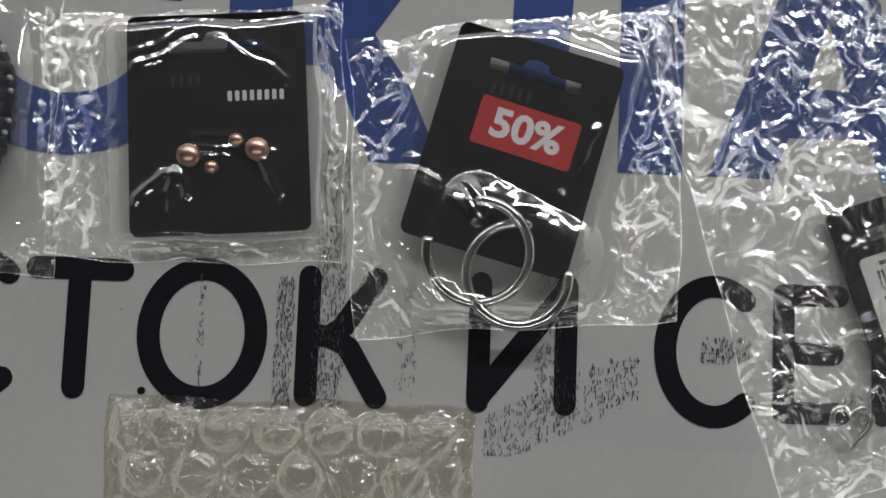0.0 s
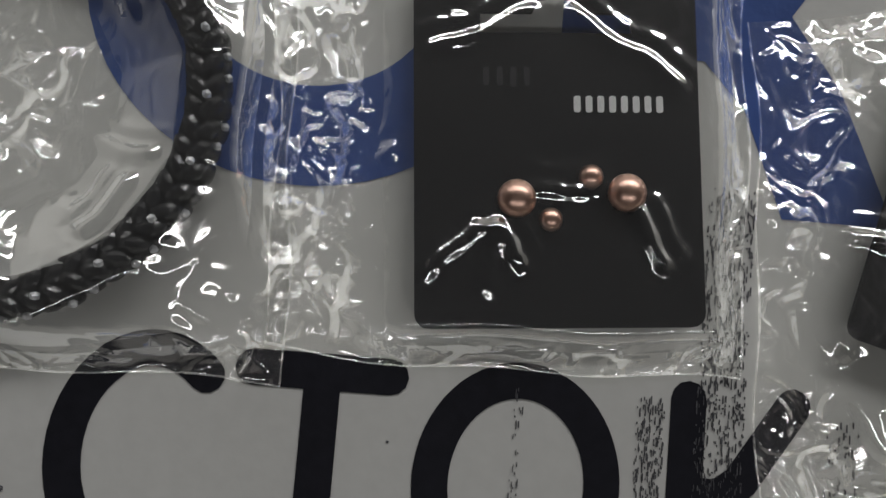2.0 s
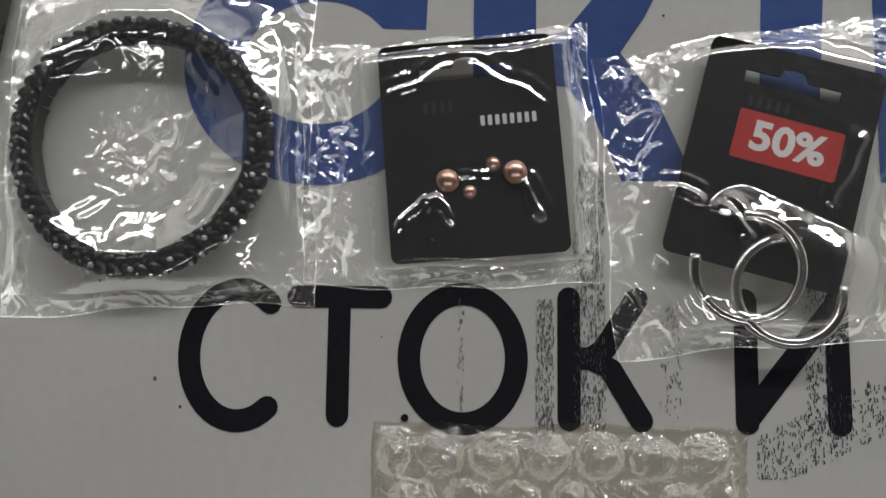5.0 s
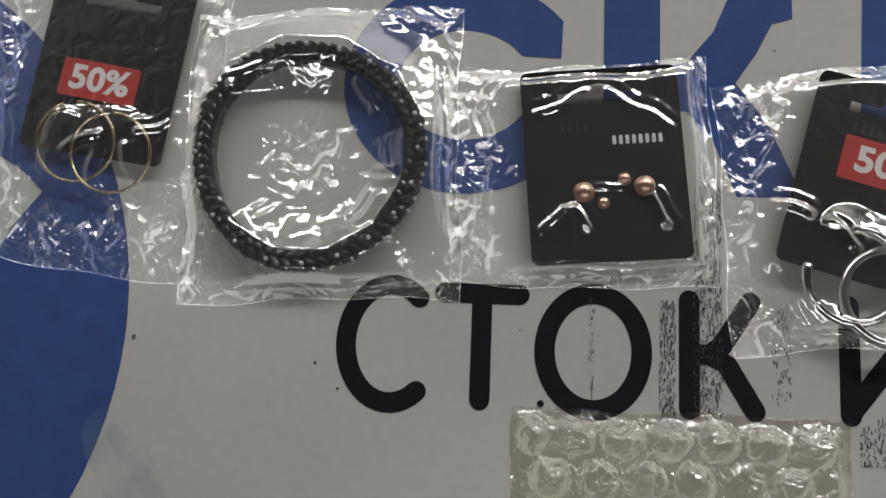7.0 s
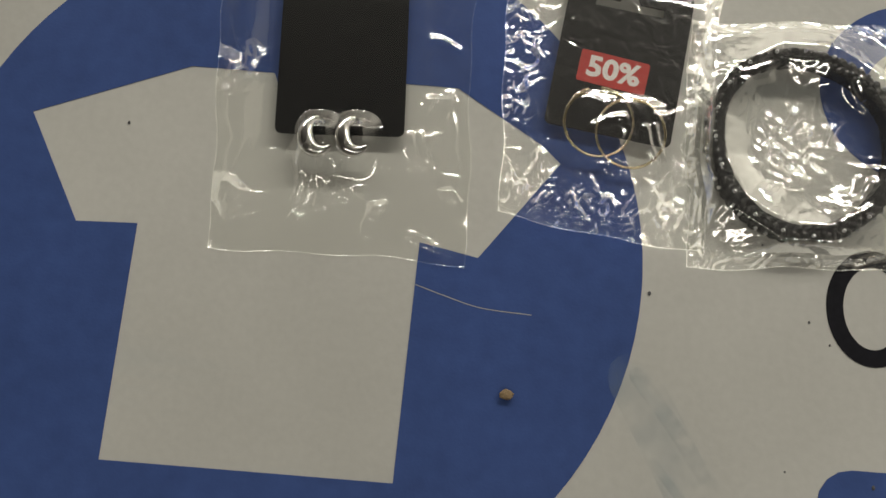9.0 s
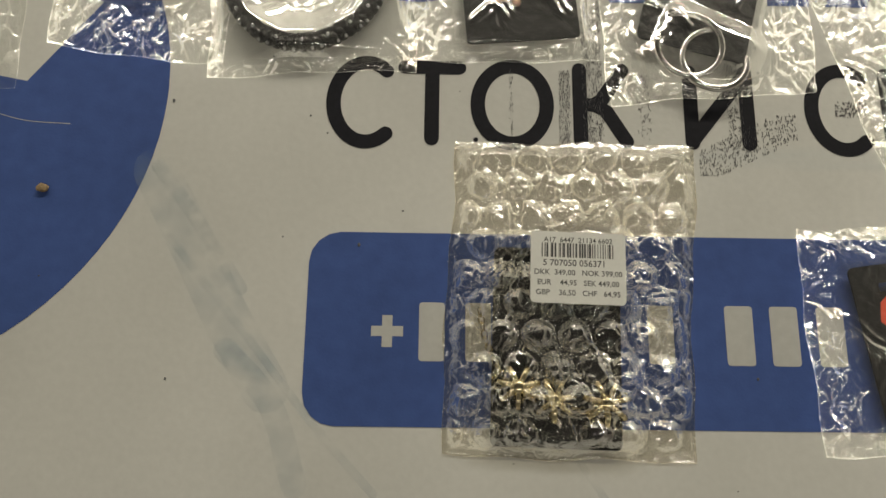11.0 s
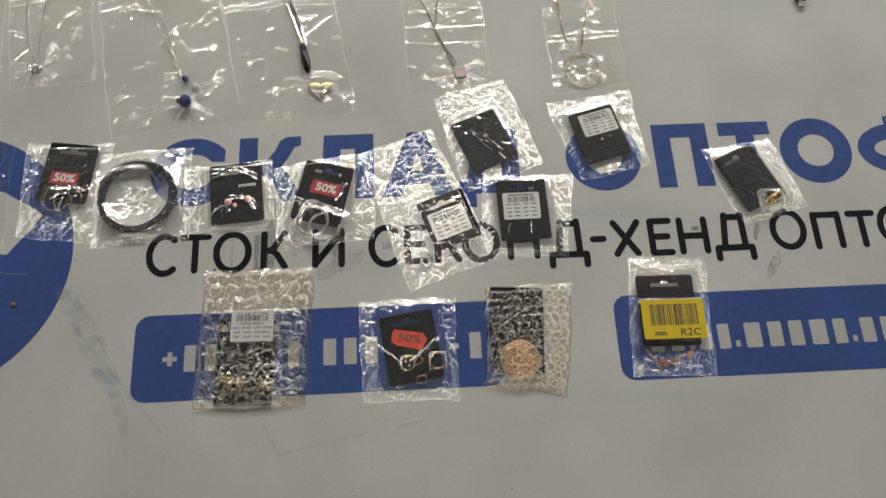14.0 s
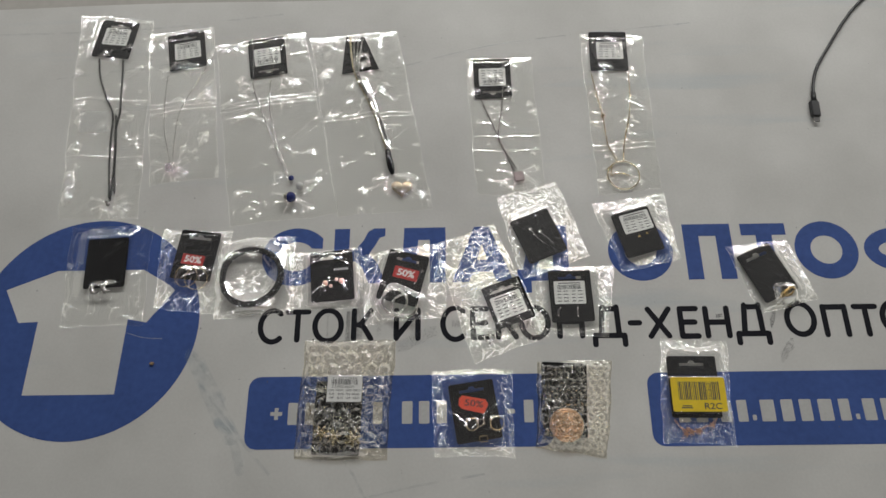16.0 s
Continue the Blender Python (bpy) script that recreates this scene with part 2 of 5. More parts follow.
def raw(name, verts, faces, mat, parent=None, label="", smooth=True):
    me = bpy.data.meshes.new(name)
    me.from_pydata(verts, [], faces)
    me.polygons.foreach_set("use_smooth", [smooth] * len(me.polygons))
    me.update()
    return finish(new(name, me), mat, parent, label)


def plate(bm, loops, z0, z1):
    """A flat plate from z0 to z1: the first loop is its outline, the others are holes."""
    flat = [p for loop in loops for p in loop]
    low = [bm.verts.new((x, y, z0)) for x, y in flat]
    high = [bm.verts.new((x, y, z1)) for x, y in flat]
    for a, b, c in tessellate_polygon([[Vector((x, y, 0)) for x, y in loop] for loop in loops]):
        for ring in (low, high):
            try:
                bm.faces.new((ring[a], ring[b], ring[c]))
            except ValueError:
                pass
    at = 0
    for loop in loops:
        n = len(loop)
        for i in range(n):
            j = (i + 1) % n
            bm.faces.new((low[at + i], low[at + j], high[at + j], high[at + i]))
        at += n


def rounded(w, h, r, cx=0.0, cy=0.0, steps=4):
    pts = []
    for sx, sy, a0 in ((1, 1, 0), (-1, 1, 90), (-1, -1, 180), (1, -1, 270)):
        for k in range(steps + 1):
            a = radians(a0 + 90 * k / steps)
            pts.append((cx + sx * (w / 2 - r) + r * math.cos(a), cy + sy * (h / 2 - r) + r * math.sin(a)))
    return pts


def arc(cx, cy, rx, ry, a0, a1, n):
    return [(cx + rx * math.cos(radians(a0 + (a1 - a0) * k / n)), cy + ry * math.sin(radians(a0 + (a1 - a0) * k / n))) for k in range(n + 1)]


def ribbon(points, width, cap=6):
    """The outline of a pen stroke with round ends."""
    p = [Vector(q) for q in points]
    left, right = [], []
    for i, q in enumerate(p):
        d = (p[min(i + 1, len(p) - 1)] - p[max(i - 1, 0)]).normalized()
        n = Vector((-d.y, d.x)) * width / 2
        left.append(q + n)
        right.append(q - n)
    def round_end(c, d):
        a = math.atan2(d.y, d.x)
        return [Vector((c.x + width / 2 * math.cos(a + math.pi / 2 - math.pi * k / cap), c.y + width / 2 * math.sin(a + math.pi / 2 - math.pi * k / cap))) for k in range(1, cap)]
    out = left + round_end(p[-1], (p[-1] - p[-2]).normalized()) + right[::-1] + round_end(p[0], (p[0] - p[1]).normalized())
    return [(v.x, v.y) for v in out]


def tube(bm, points, r, sides=8, closed=False):
    """A round bar that follows points in space."""
    pts = [Vector(q) for q in points]
    n, rings, up = len(pts), [], Vector((0, 0, 1))
    for i, q in enumerate(pts):
        a, b = (pts[i - 1], pts[(i + 1) % n]) if closed else (pts[max(i - 1, 0)], pts[min(i + 1, n - 1)])
        d = (b - a).normalized()
        side = d.cross(up)
        side = side.normalized() if side.length > 1e-4 else d.cross(Vector((1, 0, 0))).normalized()
        top = side.cross(d)
        rings.append([bm.verts.new(q + side * (r * math.cos(2 * math.pi * k / sides)) + top * (r * math.sin(2 * math.pi * k / sides))) for k in range(sides)])
    for i in range(n if closed else n - 1):
        a, b = rings[i], rings[(i + 1) % n]
        for k in range(sides):
            bm.faces.new((a[k], a[(k + 1) % sides], b[(k + 1) % sides], b[k]))
    if not closed:
        bm.faces.new(rings[0][::-1])
        bm.faces.new(rings[-1])


def ball(bm, x, y, z, r, flat=1.0):
    bmesh.ops.create_uvsphere(bm, u_segments=16, v_segments=10, radius=r, matrix=Matrix.Translation((x, y, z)) @ Matrix.Diagonal((1, 1, flat, 1)))


def glide(points, n):
    """n + 1 points along a smooth curve through points."""
    p = [Vector(q) for q in points]
    p = [2 * p[0] - p[1]] + p + [2 * p[-1] - p[-2]]
    out = []
    for k in range(n + 1):
        f = k / n * (len(p) - 3)
        i = min(int(f), len(p) - 4)
        t = f - i
        a, b, c, d = p[i:i + 4]
        out.append(0.5 * (2 * b + (c - a) * t + (2 * a - 5 * b + 4 * c - d) * t * t + (3 * b - a - 3 * c + d) * t ** 3))
    return out


def chain(name, points, mat, parent, pitch=0.0022, wire=0.00028, z=0.0016, label=""):
    """Oval links, every other one on edge, along a smooth line on the table."""
    line = glide([(*q, z) if len(q) == 2 else q for q in points], 400)
    run, links = 0.0, [line[0]]
    for a, b in zip(line, line[1:]):
        run += (b - a).length
        if run >= pitch:
            links.append(b)
            run = 0.0
    verts, faces = [], []
    for i, (a, b) in enumerate(zip(links, links[1:])):
        d = (b - a).normalized()
        side = Vector((-d.y, d.x, 0)).normalized()
        across = side if i % 2 else (side * 0.35 + Vector((0, 0, 1)) * 0.94)
        normal = d.cross(across)
        mid, base, u, v = (a + b) / 2, len(verts), 8, 4
        for k in range(u):
            ang = 2 * math.pi * k / u
            out = d * math.cos(ang) * pitch * 0.72 + across * math.sin(ang) * pitch * 0.42
            way = out.normalized()
            for j in range(v):
                w = 2 * math.pi * j / v
                verts.append(mid + out + (way * math.cos(w) + normal * math.sin(w)) * wire)
        for k in range(u):
            for j in range(v):
                faces.append((base + k * v + j, base + k * v + (j + 1) % v, base + (k + 1) % u * v + (j + 1) % v, base + (k + 1) % u * v + j))
    return raw(name, verts, faces, mat, parent, label)


WORDS = {}


def lettering(name, text, size, mat, parent, m, label="", squeeze=1.0, bold=0.012):
    """Words in the built-in font as a thin mesh, centred, at the pose m."""
    key = (text, bold)
    if key not in WORDS:
        cu = bpy.data.curves.new("words", "FONT")
        cu.body, cu.align_x, cu.align_y, cu.extrude, cu.offset = text, "CENTER", "CENTER", 0.004, bold
        cu.resolution_u = 3
        ob = new("words", cu)
        bpy.context.view_layer.update()
        WORDS[key] = bpy.data.meshes.new_from_object(ob.evaluated_get(bpy.context.evaluated_depsgraph_get()))
        bpy.data.objects.remove(ob)
    me = WORDS[key].copy()
    me.materials.clear()
    me.name = name
    me.transform(m @ Matrix.Diagonal((size * squeeze, size, size, 1)))
    return finish(new(name, me), mat, parent, label)


def bars(name, rows, mat, parent, m, z=0.0001):
    """Small print as plain bars: rows of x, y, width, height in the plane of the pose m."""
    bm = bmesh.new()
    for x, y, w, h in rows:
        plate(bm, [[(x - w / 2, y - h / 2), (x + w / 2, y - h / 2), (x + w / 2, y + h / 2), (x - w / 2, y + h / 2)]], 0, z)
    bm.transform(m)
    return part(name, bm, mat, parent)


def thing(name, label, category, group=""):
    ob = new(name)
    ob.empty_display_size = 0.01
    return tagged(ob, label, category, group)


# ---- room ----
def box(name, x0, x1, y0, y1, z0, z1, mat, bevel=0.0):
    bm = bmesh.new()
    bmesh.ops.create_cube(bm, size=1, matrix=Matrix.Translation(((x0 + x1) / 2, (y0 + y1) / 2, (z0 + z1) / 2)) @ Matrix.Diagonal((x1 - x0, y1 - y0, z1 - z0, 1)))
    if bevel:
        bmesh.ops.bevel(bm, geom=bm.edges[:], offset=bevel, segments=2, affect="EDGES")
    return part(name, bm, mat)


FLOOR = -0.76
tagged(box("floor", -3, 3.4, -2.6, 3.6, FLOOR - 0.1, FLOOR, CONCRETE), "grey concrete floor under the table", "floor", kind="structure")
tagged(box("ceiling", -3, 3.4, -2.6, 3.6, CEIL, CEIL + 0.1, CEIL_PAINT), "plain dark grey ceiling with tube lamps", "ceiling", kind="structure")
tagged(box("wall_north", -3, 3.4, 3.6, 3.7, FLOOR, CEIL, PAINT), "plain pale painted wall", "wall", kind="structure")
tagged(box("wall_south", -3, 3.4, -2.7, -2.6, FLOOR, CEIL, PAINT), "plain pale painted wall", "wall", kind="structure")
tagged(box("wall_west", -3.1, -3, -2.6, 3.6, FLOOR, CEIL, PAINT), "plain pale painted wall", "wall", kind="structure")
tagged(box("wall_east", 3.4, 3.5, -2.6, 3.6, FLOOR, CEIL, PAINT), "plain pale painted wall", "wall", kind="structure")
# every fitting gets a housing, the two added fill lamps at y = -1.0 too
for lx, ly, tubes, watts in LAMPS:
    lamp = thing("ceiling_or_fill_lamp", "white tube lamp housing on the ceiling, near pair added as fill", "lamp", "ceiling lamps")
    bm = bmesh.new()
    bmesh.ops.create_cube(bm, size=1, matrix=Matrix.Translation((lx, ly, CEIL - 0.035)) @ Matrix.Diagonal((1.36, 0.02 + 0.13 * tubes, 0.07, 1)))
    bmesh.ops.bevel(bm, geom=bm.edges[:], offset=0.01, segments=2, affect="EDGES")
    part("housing", bm, HOUSING, lamp)

table = thing("table", "wide table with a pale laminate top under the banner", "table")
bm = bmesh.new()
bmesh.ops.create_cube(bm, size=1, matrix=Matrix.Translation((0.25, 0.15, -0.0215)) @ Matrix.Diagonal((2.3, 1.5, 0.04, 1)))
bmesh.ops.bevel(bm, geom=bm.edges[:], offset=0.003, segments=2, affect="EDGES")
part("tabletop", bm, LAMINATE, table)
for x in (-0.85, 1.35):
    for y in (-0.55, 0.85):
        bm = bmesh.new()
        bmesh.ops.create_cube(bm, size=1, matrix=Matrix.Translation((x, y, FLOOR / 2 - 0.0205)) @ Matrix.Diagonal((0.05, 0.05, -FLOOR - 0.041, 1)))
        bmesh.ops.bevel(bm, geom=bm.edges[:], offset=0.004, segments=2, affect="EDGES")
        part("leg", bm, HOUSING, table)

# ---- banner ----
banner = tagged(new("banner"), "large scuffed off-white vinyl banner with blue and dark print", "banner")
nx, ny = 150, 90
bx0, bx1, by0, by1 = -0.88, 1.38, -0.58, 0.492
verts, faces = [], []
for j in range(ny + 1):
    for i in range(nx + 1):
        x, y = bx0 + (bx1 - bx0) * i / nx, by0 + (by1 - by0) * j / ny
        # one shallow fold runs along the far side
        d = (y - (0.452 - 0.02 * (x - 0.1))) / 0.004
        verts.append((x, y + 0.006 * (y > 0.48) * noise.noise((x * 3, 0, 5)), 0.0009 * math.exp(-d * d) * (0.5 + noise.noise((x * 4, 1, 2)))))
for j in range(ny):
    for i in range(nx):
        a = j * (nx + 1) + i
        faces.append((a, a + 1, a + nx + 2, a + nx + 1))
raw("vinyl_sheet", verts, faces, VINYL, banner)
Z0, Z1 = 0.00005, 0.00022


def printed(name, loops_list, mat, label="", lift=0.0):
    bm = bmesh.new()
    for k, loops in enumerate(loops_list):
        plate(bm, loops, Z0, Z1 + lift + 0.00002 * k)
    return part(name, bm, mat, banner, label)


# round emblem with a T-shirt left blank
shirt = [(-0.3072, -0.0570), (-0.2022, -0.0570), (-0.2002, 0.0307), (-0.1779, 0.0265), (-0.1490, 0.0655), (-0.1560, 0.0720), (-0.1905, 0.0925),
         (-0.2180, 0.0925), (-0.2260, 0.0790), (-0.2420, 0.0745), (-0.2560, 0.0790), (-0.2620, 0.0925), (-0.2940, 0.0925), (-0.3520, 0.0690), (-0.3290, 0.0281), (-0.3061, 0.0291)]
printed("emblem", [[arc(-0.2492, 0.0245, 0.1333, 0.1330, 0, 358, 89), shirt]], INK_BLUE, "blue round emblem with a blank shirt shape")

PEN = 0.0064
Y0, YM, Y1 = 0.0030, 0.0190, 0.0368


def c_shape(x):
    return [[ribbon(arc(x + 0.0153, 0.0197, 0.0143, 0.0187, 52, 308, 30), PEN)]]


def o_shape(x, rx=0.0152):
    return [[arc(x, 0.0195, rx + PEN / 2, 0.0182 + PEN / 2, 0, 354, 59), arc(x, 0.0195, rx - PEN / 2, 0.0182 - PEN / 2, 0, 354, 59)]]


def k_shape(x):
    return [[ribbon([(x, Y0), (x, Y1)], PEN)],
            [ribbon([(x, 0.0200), (x + 0.006, 0.0200), (x + 0.010, 0.0228), (x + 0.0190, Y1)], PEN)],
            [ribbon([(x + 0.006, 0.0200), (x + 0.0115, 0.0172), (x + 0.0200, Y0)], PEN)]]


def lines(*strokes):
    return [[ribbon(s, PEN)] for s in strokes]


def de_shape(x):
    return lines([(x + 0.0005, -0.0075), (x + 0.0005, Y0)], [(x + 0.0005, Y0), (x + 0.0340, Y0)], [(x + 0.0340, Y0), (x + 0.0340, -0.0075)],
                 [(x + 0.0075, Y0), (x + 0.0110, Y1)], [(x + 0.0110, Y1 - 0.0022), (x + 0.0270, Y1 - 0.0022)], [(x + 0.0270, Y1), (x + 0.0280, Y0)])


DARK = [
    c_shape(-0.0446), lines([(-0.0125, 0.0365), (0.0115, 0.0365)], [(-0.0004, Y0), (-0.0004, 0.0362)]), o_shape(0.0349), k_shape(0.0648),
    lines([(0.1138, Y1), (0.1138, Y0)], [(0.1138, Y0 + 0.001), (0.1388, Y1 - 0.001)], [(0.1388, Y1), (0.1388, Y0)]),
    c_shape(0.1665), lines([(0.2020, Y0), (0.2020, Y1)], [(0.2020, Y1), (0.2180, Y1)], [(0.2020, 0.0200), (0.2165, 0.0200)], [(0.2020, Y0), (0.2185, Y0)]),
    k_shape(0.2310), o_shape(0.2730), lines([(0.3010, Y0), (0.3010, Y1)], [(0.3265, Y0), (0.3265, Y1)], [(0.3010, 0.0200), (0.3265, 0.0200)]),
    de_shape(0.3402), lines([(0.3820, 0.0175), (0.3922, 0.0175)]),
    lines([(0.4030, 0.0335), (0.4245, 0.0015)], [(0.4265, 0.0335), (0.4040, 0.0015)]),
    lines([(0.4395, 0.0010), (0.4395, 0.0335)], [(0.4395, 0.0335), (0.4575, 0.0335)], [(0.4395, 0.0175), (0.4550, 0.0175)], [(0.4395, 0.0010), (0.4575, 0.0010)]),
    lines([(0.4685, 0.0010), (0.4685, 0.0335)], [(0.4925, 0.0010), (0.4925, 0.0335)], [(0.4685, 0.0170), (0.4925, 0.0170)]),
    de_shape(0.5024), o_shape(0.5750, 0.0150),
    lines([(0.6022, 0.0005), (0.6022, 0.0335)], [(0.6022, 0.0330), (0.6262, 0.0330)], [(0.6262, 0.0335), (0.6262, 0.0005)]),
    lines([(0.6375, 0.0330), (0.6610, 0.0330)], [(0.6492, 0.0330), (0.6492, 0.0005)]), o_shape(0.6830),
    lines([(0.7110, 0.0005), (0.7110, 0.0335)], [(0.7110, 0.0335), (0.7235, 0.0120)], [(0.7235, 0.0120), (0.7360, 0.0335)], [(0.7360, 0.0335), (0.7360, 0.0005)])]
for loops in DARK:
    printed("letter", loops, INK_DARK)

BIG0, BIG1 = 0.0705, 0.1412
FAT = 0.0182
big_c = ribbon(arc(-0.0085, 0.1060, 0.0315, 0.0280, 36, 324, 40), FAT, 2)
BLUES = [
    [[big_c]],
    [[[(0.0372, BIG0), (0.0556, BIG0), (0.0556, BIG1), (0.0372, BIG1)]],
     [[(0.0550, 0.0985), (0.0550, 0.1130), (0.0640, 0.1150), (0.0730, 0.1260), (0.0775, 0.1370), (0.0850, BIG1), (0.0986, BIG1), (0.0986, 0.1310), (0.0920, 0.1290), (0.0870, 0.1190), (0.0800, 0.1085),
       (0.0900, 0.0950), (0.1010, BIG0), (0.0800, BIG0), (0.0720, 0.0900), (0.0640, 0.0985)]]],
    [[[(0.1170, BIG0), (0.1270, 0.0735), (0.1360, 0.0860), (0.1385, 0.1250), (0.1525, 0.1250), (0.1525, BIG0), (0.1715, BIG0), (0.1715, BIG1), (0.1215, BIG1), (0.1195, 0.0930), (0.1150, 0.0880), (0.1110, 0.0870), (0.1110, BIG0)]]],
    [[[(0.1790, BIG0), (0.1985, BIG0), (0.2030, 0.0830), (0.2265, 0.0830), (0.2310, BIG0), (0.2510, BIG0), (0.2240, BIG1), (0.2060, BIG1)], [(0.2085, 0.0980), (0.2210, 0.0980), (0.2148, 0.1190)]]],
    [[[(0.2560, 0.0560), (0.2720, 0.0560), (0.2720, BIG0), (0.3080, BIG0), (0.3080, 0.0560), (0.3240, 0.0560), (0.3240, 0.0850), (0.3170, 0.0850), (0.3170, BIG1), (0.2690, BIG1), (0.2660, 0.0980), (0.2620, 0.0850), (0.2560, 0.0850)],
      [(0.2790, 0.0850), (0.2985, 0.0850), (0.2985, 0.1260), (0.2850, 0.1260), (0.2840, 0.1010)]]]]
for loops in BLUES:
    printed("letter", loops, INK_BLUE)


def ring_shape(x, y, rx, ry, wide):
    return [[arc(x, y, rx, ry, 0, 354, 59), arc(x, y, rx - wide, ry - wide, 0, 354, 59)]]


def block(x0, y0, x1, y1):
    return [[(x0, y0), (x1, y0), (x1, y1), (x0, y1)]]


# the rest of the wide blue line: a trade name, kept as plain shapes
printed("blue_shape", ring_shape(0.4030, 0.1055, 0.0382, 0.0372, 0.0195), INK_BLUE)
printed("blue_shape", [block(0.4555, 0.0690, 0.4738, 0.1395), block(0.4738, 0.1240, 0.4940, 0.1395), block(0.4940, 0.0690, 0.5122, 0.1395)], INK_BLUE)
printed("blue_shape", [block(0.5245, 0.1240, 0.5775, 0.1390), block(0.5415, 0.0690, 0.5605, 0.1240)], INK_BLUE)
printed("blue_shape", ring_shape(0.6215, 0.1040, 0.0368, 0.0365, 0.0185), INK_BLUE)
printed("blue_shape", ring_shape(0.7080, 0.1030, 0.0425, 0.0280, 0.0170) + [block(0.6990, 0.0660, 0.7170, 0.1400)], INK_BLUE)

# two blue strips with pale figures, kept as plain bars
printed("blue_strip", [[rounded(0.3370, 0.0795, 0.013, 0.1180, -0.0793)]], INK_BLUE)
printed("blue_strip", [[rounded(0.4000, 0.0800, 0.013, 0.5930, -0.0803)]], INK_BLUE)


def pale(x, y, w, h):
    bm = bmesh.new()
    plate(bm, [rounded(w, h, 0.0012, x, y, 2)], Z1 + 0.00002, Z1 + 0.00014)
    part("pale_bar", bm, INK_PALE, banner)


bm = bmesh.new()
plate(bm, [[(-0.0172 + sx * a, -0.0810 + sy * b) for sx, sy, a, b in ((-1, -1, 0.0065, 0.0021), (-1, -1, 0.0021, 0.0021), (-1, -1, 0.0021, 0.0065), (1, -1, 0.0021, 0.0065), (1, -1, 0.0021, 0.0021), (1, -1, 0.0065, 0.0021),
                                                                  (1, 1, 0.0065, 0.0021), (1, 1, 0.0021, 0.0021), (1, 1, 0.0021, 0.0065), (-1, 1, 0.0021, 0.0065), (-1, 1, 0.0021, 0.0021), (-1, 1, 0.0065, 0.0021))]], Z1 + 0.00002, Z1 + 0.00014)
part("plus_sign", bm, INK_PALE, banner)
for x, w, h in ((0.0010, 0.0140, 0.0240), (0.0200, 0.0140, 0.0240), (0.0950, 0.0140, 0.0240), (0.1275, 0.0155, 0.0245), (0.1462, 0.0155, 0.0245), (0.1655, 0.0150, 0.0245),
                (0.2000, 0.0150, 0.0245), (0.2415, 0.0110, 0.0050), (0.2610, 0.0140, 0.0245)):
    pale(x, -0.0810, w * 0.75, h)
x = 0.4210
for w in (0.017, 0.017, 0.006, 0.017, 0.015, 0.006, 0.021, 0.018, 0.018, 0.021, 0.016, 0.006, 0.018, 0.018):
    pale(x + w / 2, -0.0835 if w > 0.01 else -0.0910, w * 0.72, 0.0235 if w > 0.01 else 0.006)
    x += w + 0.0018

# rubbed-off black dashes, grit and a dot of ink
rng = random.Random(4)
bm = bmesh.new()
for x0, x1, y0, y1, n, lean in ((0.0555, 0.0605, -0.002, 0.036, 130, 0), (0.0660, 0.0750, 0.000, 0.075, 330, 0), (0.0335, 0.0352, 0.004, 0.037, 14, 0),
                                (0.0900, 0.0960, 0.004, 0.034, 30, 0), (0.116, 0.160, -0.012, 0.016, 180, 1), (0.130, 0.137, 0.000, 0.050, 130, 0), (0.178, 0.192, 0.016, 0.023, 55, 0),
                                (0.480, 0.487, 0.022, 0.026, 25, 0), (0.540, 0.548, 0.010, 0.030, 50, 1), (0.545, 0.562, -0.030, -0.004, 60, 1)):
    for _ in range(n * 3):
        u, v = rng.random(), rng.random()
        x, y = x0 + (x1 - x0) * u, y0 + (y1 - y0) * v
        if lean:
            y = y0 + (y1 - y0) * min(1, max(0, u * 0.75 + (v - 0.5) * 0.55 + 0.12))
        w, h = 0.00008 + 0.00012 * rng.random() ** 2, 0.0003 + 0.0013 * rng.random() ** 2
        plate(bm, [[(x, y), (x + w, y), (x + w * 0.8, y + h), (x, y + h * 0.9)]], 0.00004, 0.00036)
tagged(part("smudge", bm, SMUDGE, banner, "rubbed black dashes of old print"), kind="stuff")

def scuff_material():
    m, nodes, links, bsdf = material("pale_scuff")
    place, grain = nodes.new("ShaderNodeNewGeometry"), nodes.new("ShaderNodeTexNoise")
    grain.inputs["Scale"].default_value, grain.inputs["Detail"].default_value = 70.0, 6.0
    cut, clear, mix = nodes.new("ShaderNodeMapRange"), nodes.new("ShaderNodeBsdfTransparent"), nodes.new("ShaderNodeMixShader")
    cut.inputs[1].default_value, cut.inputs[2].default_value, cut.inputs[4].default_value = 0.36, 0.74, 0.2
    bsdf.inputs["Base Color"].default_value, bsdf.inputs["Roughness"].default_value = (0.36, 0.47, 0.56, 1), 0.7
    links.new(place.outputs["Position"], grain.inputs["Vector"])
    links.new(grain.outputs[0], cut.inputs[0])
    links.new(cut.outputs[0], mix.inputs[0])
    links.new(clear.outputs[0], mix.inputs[1])
    links.new(bsdf.outputs[0], mix.inputs[2])
    links.new(mix.outputs[0], nodes["Material Output"].inputs["Surface"])
    return m


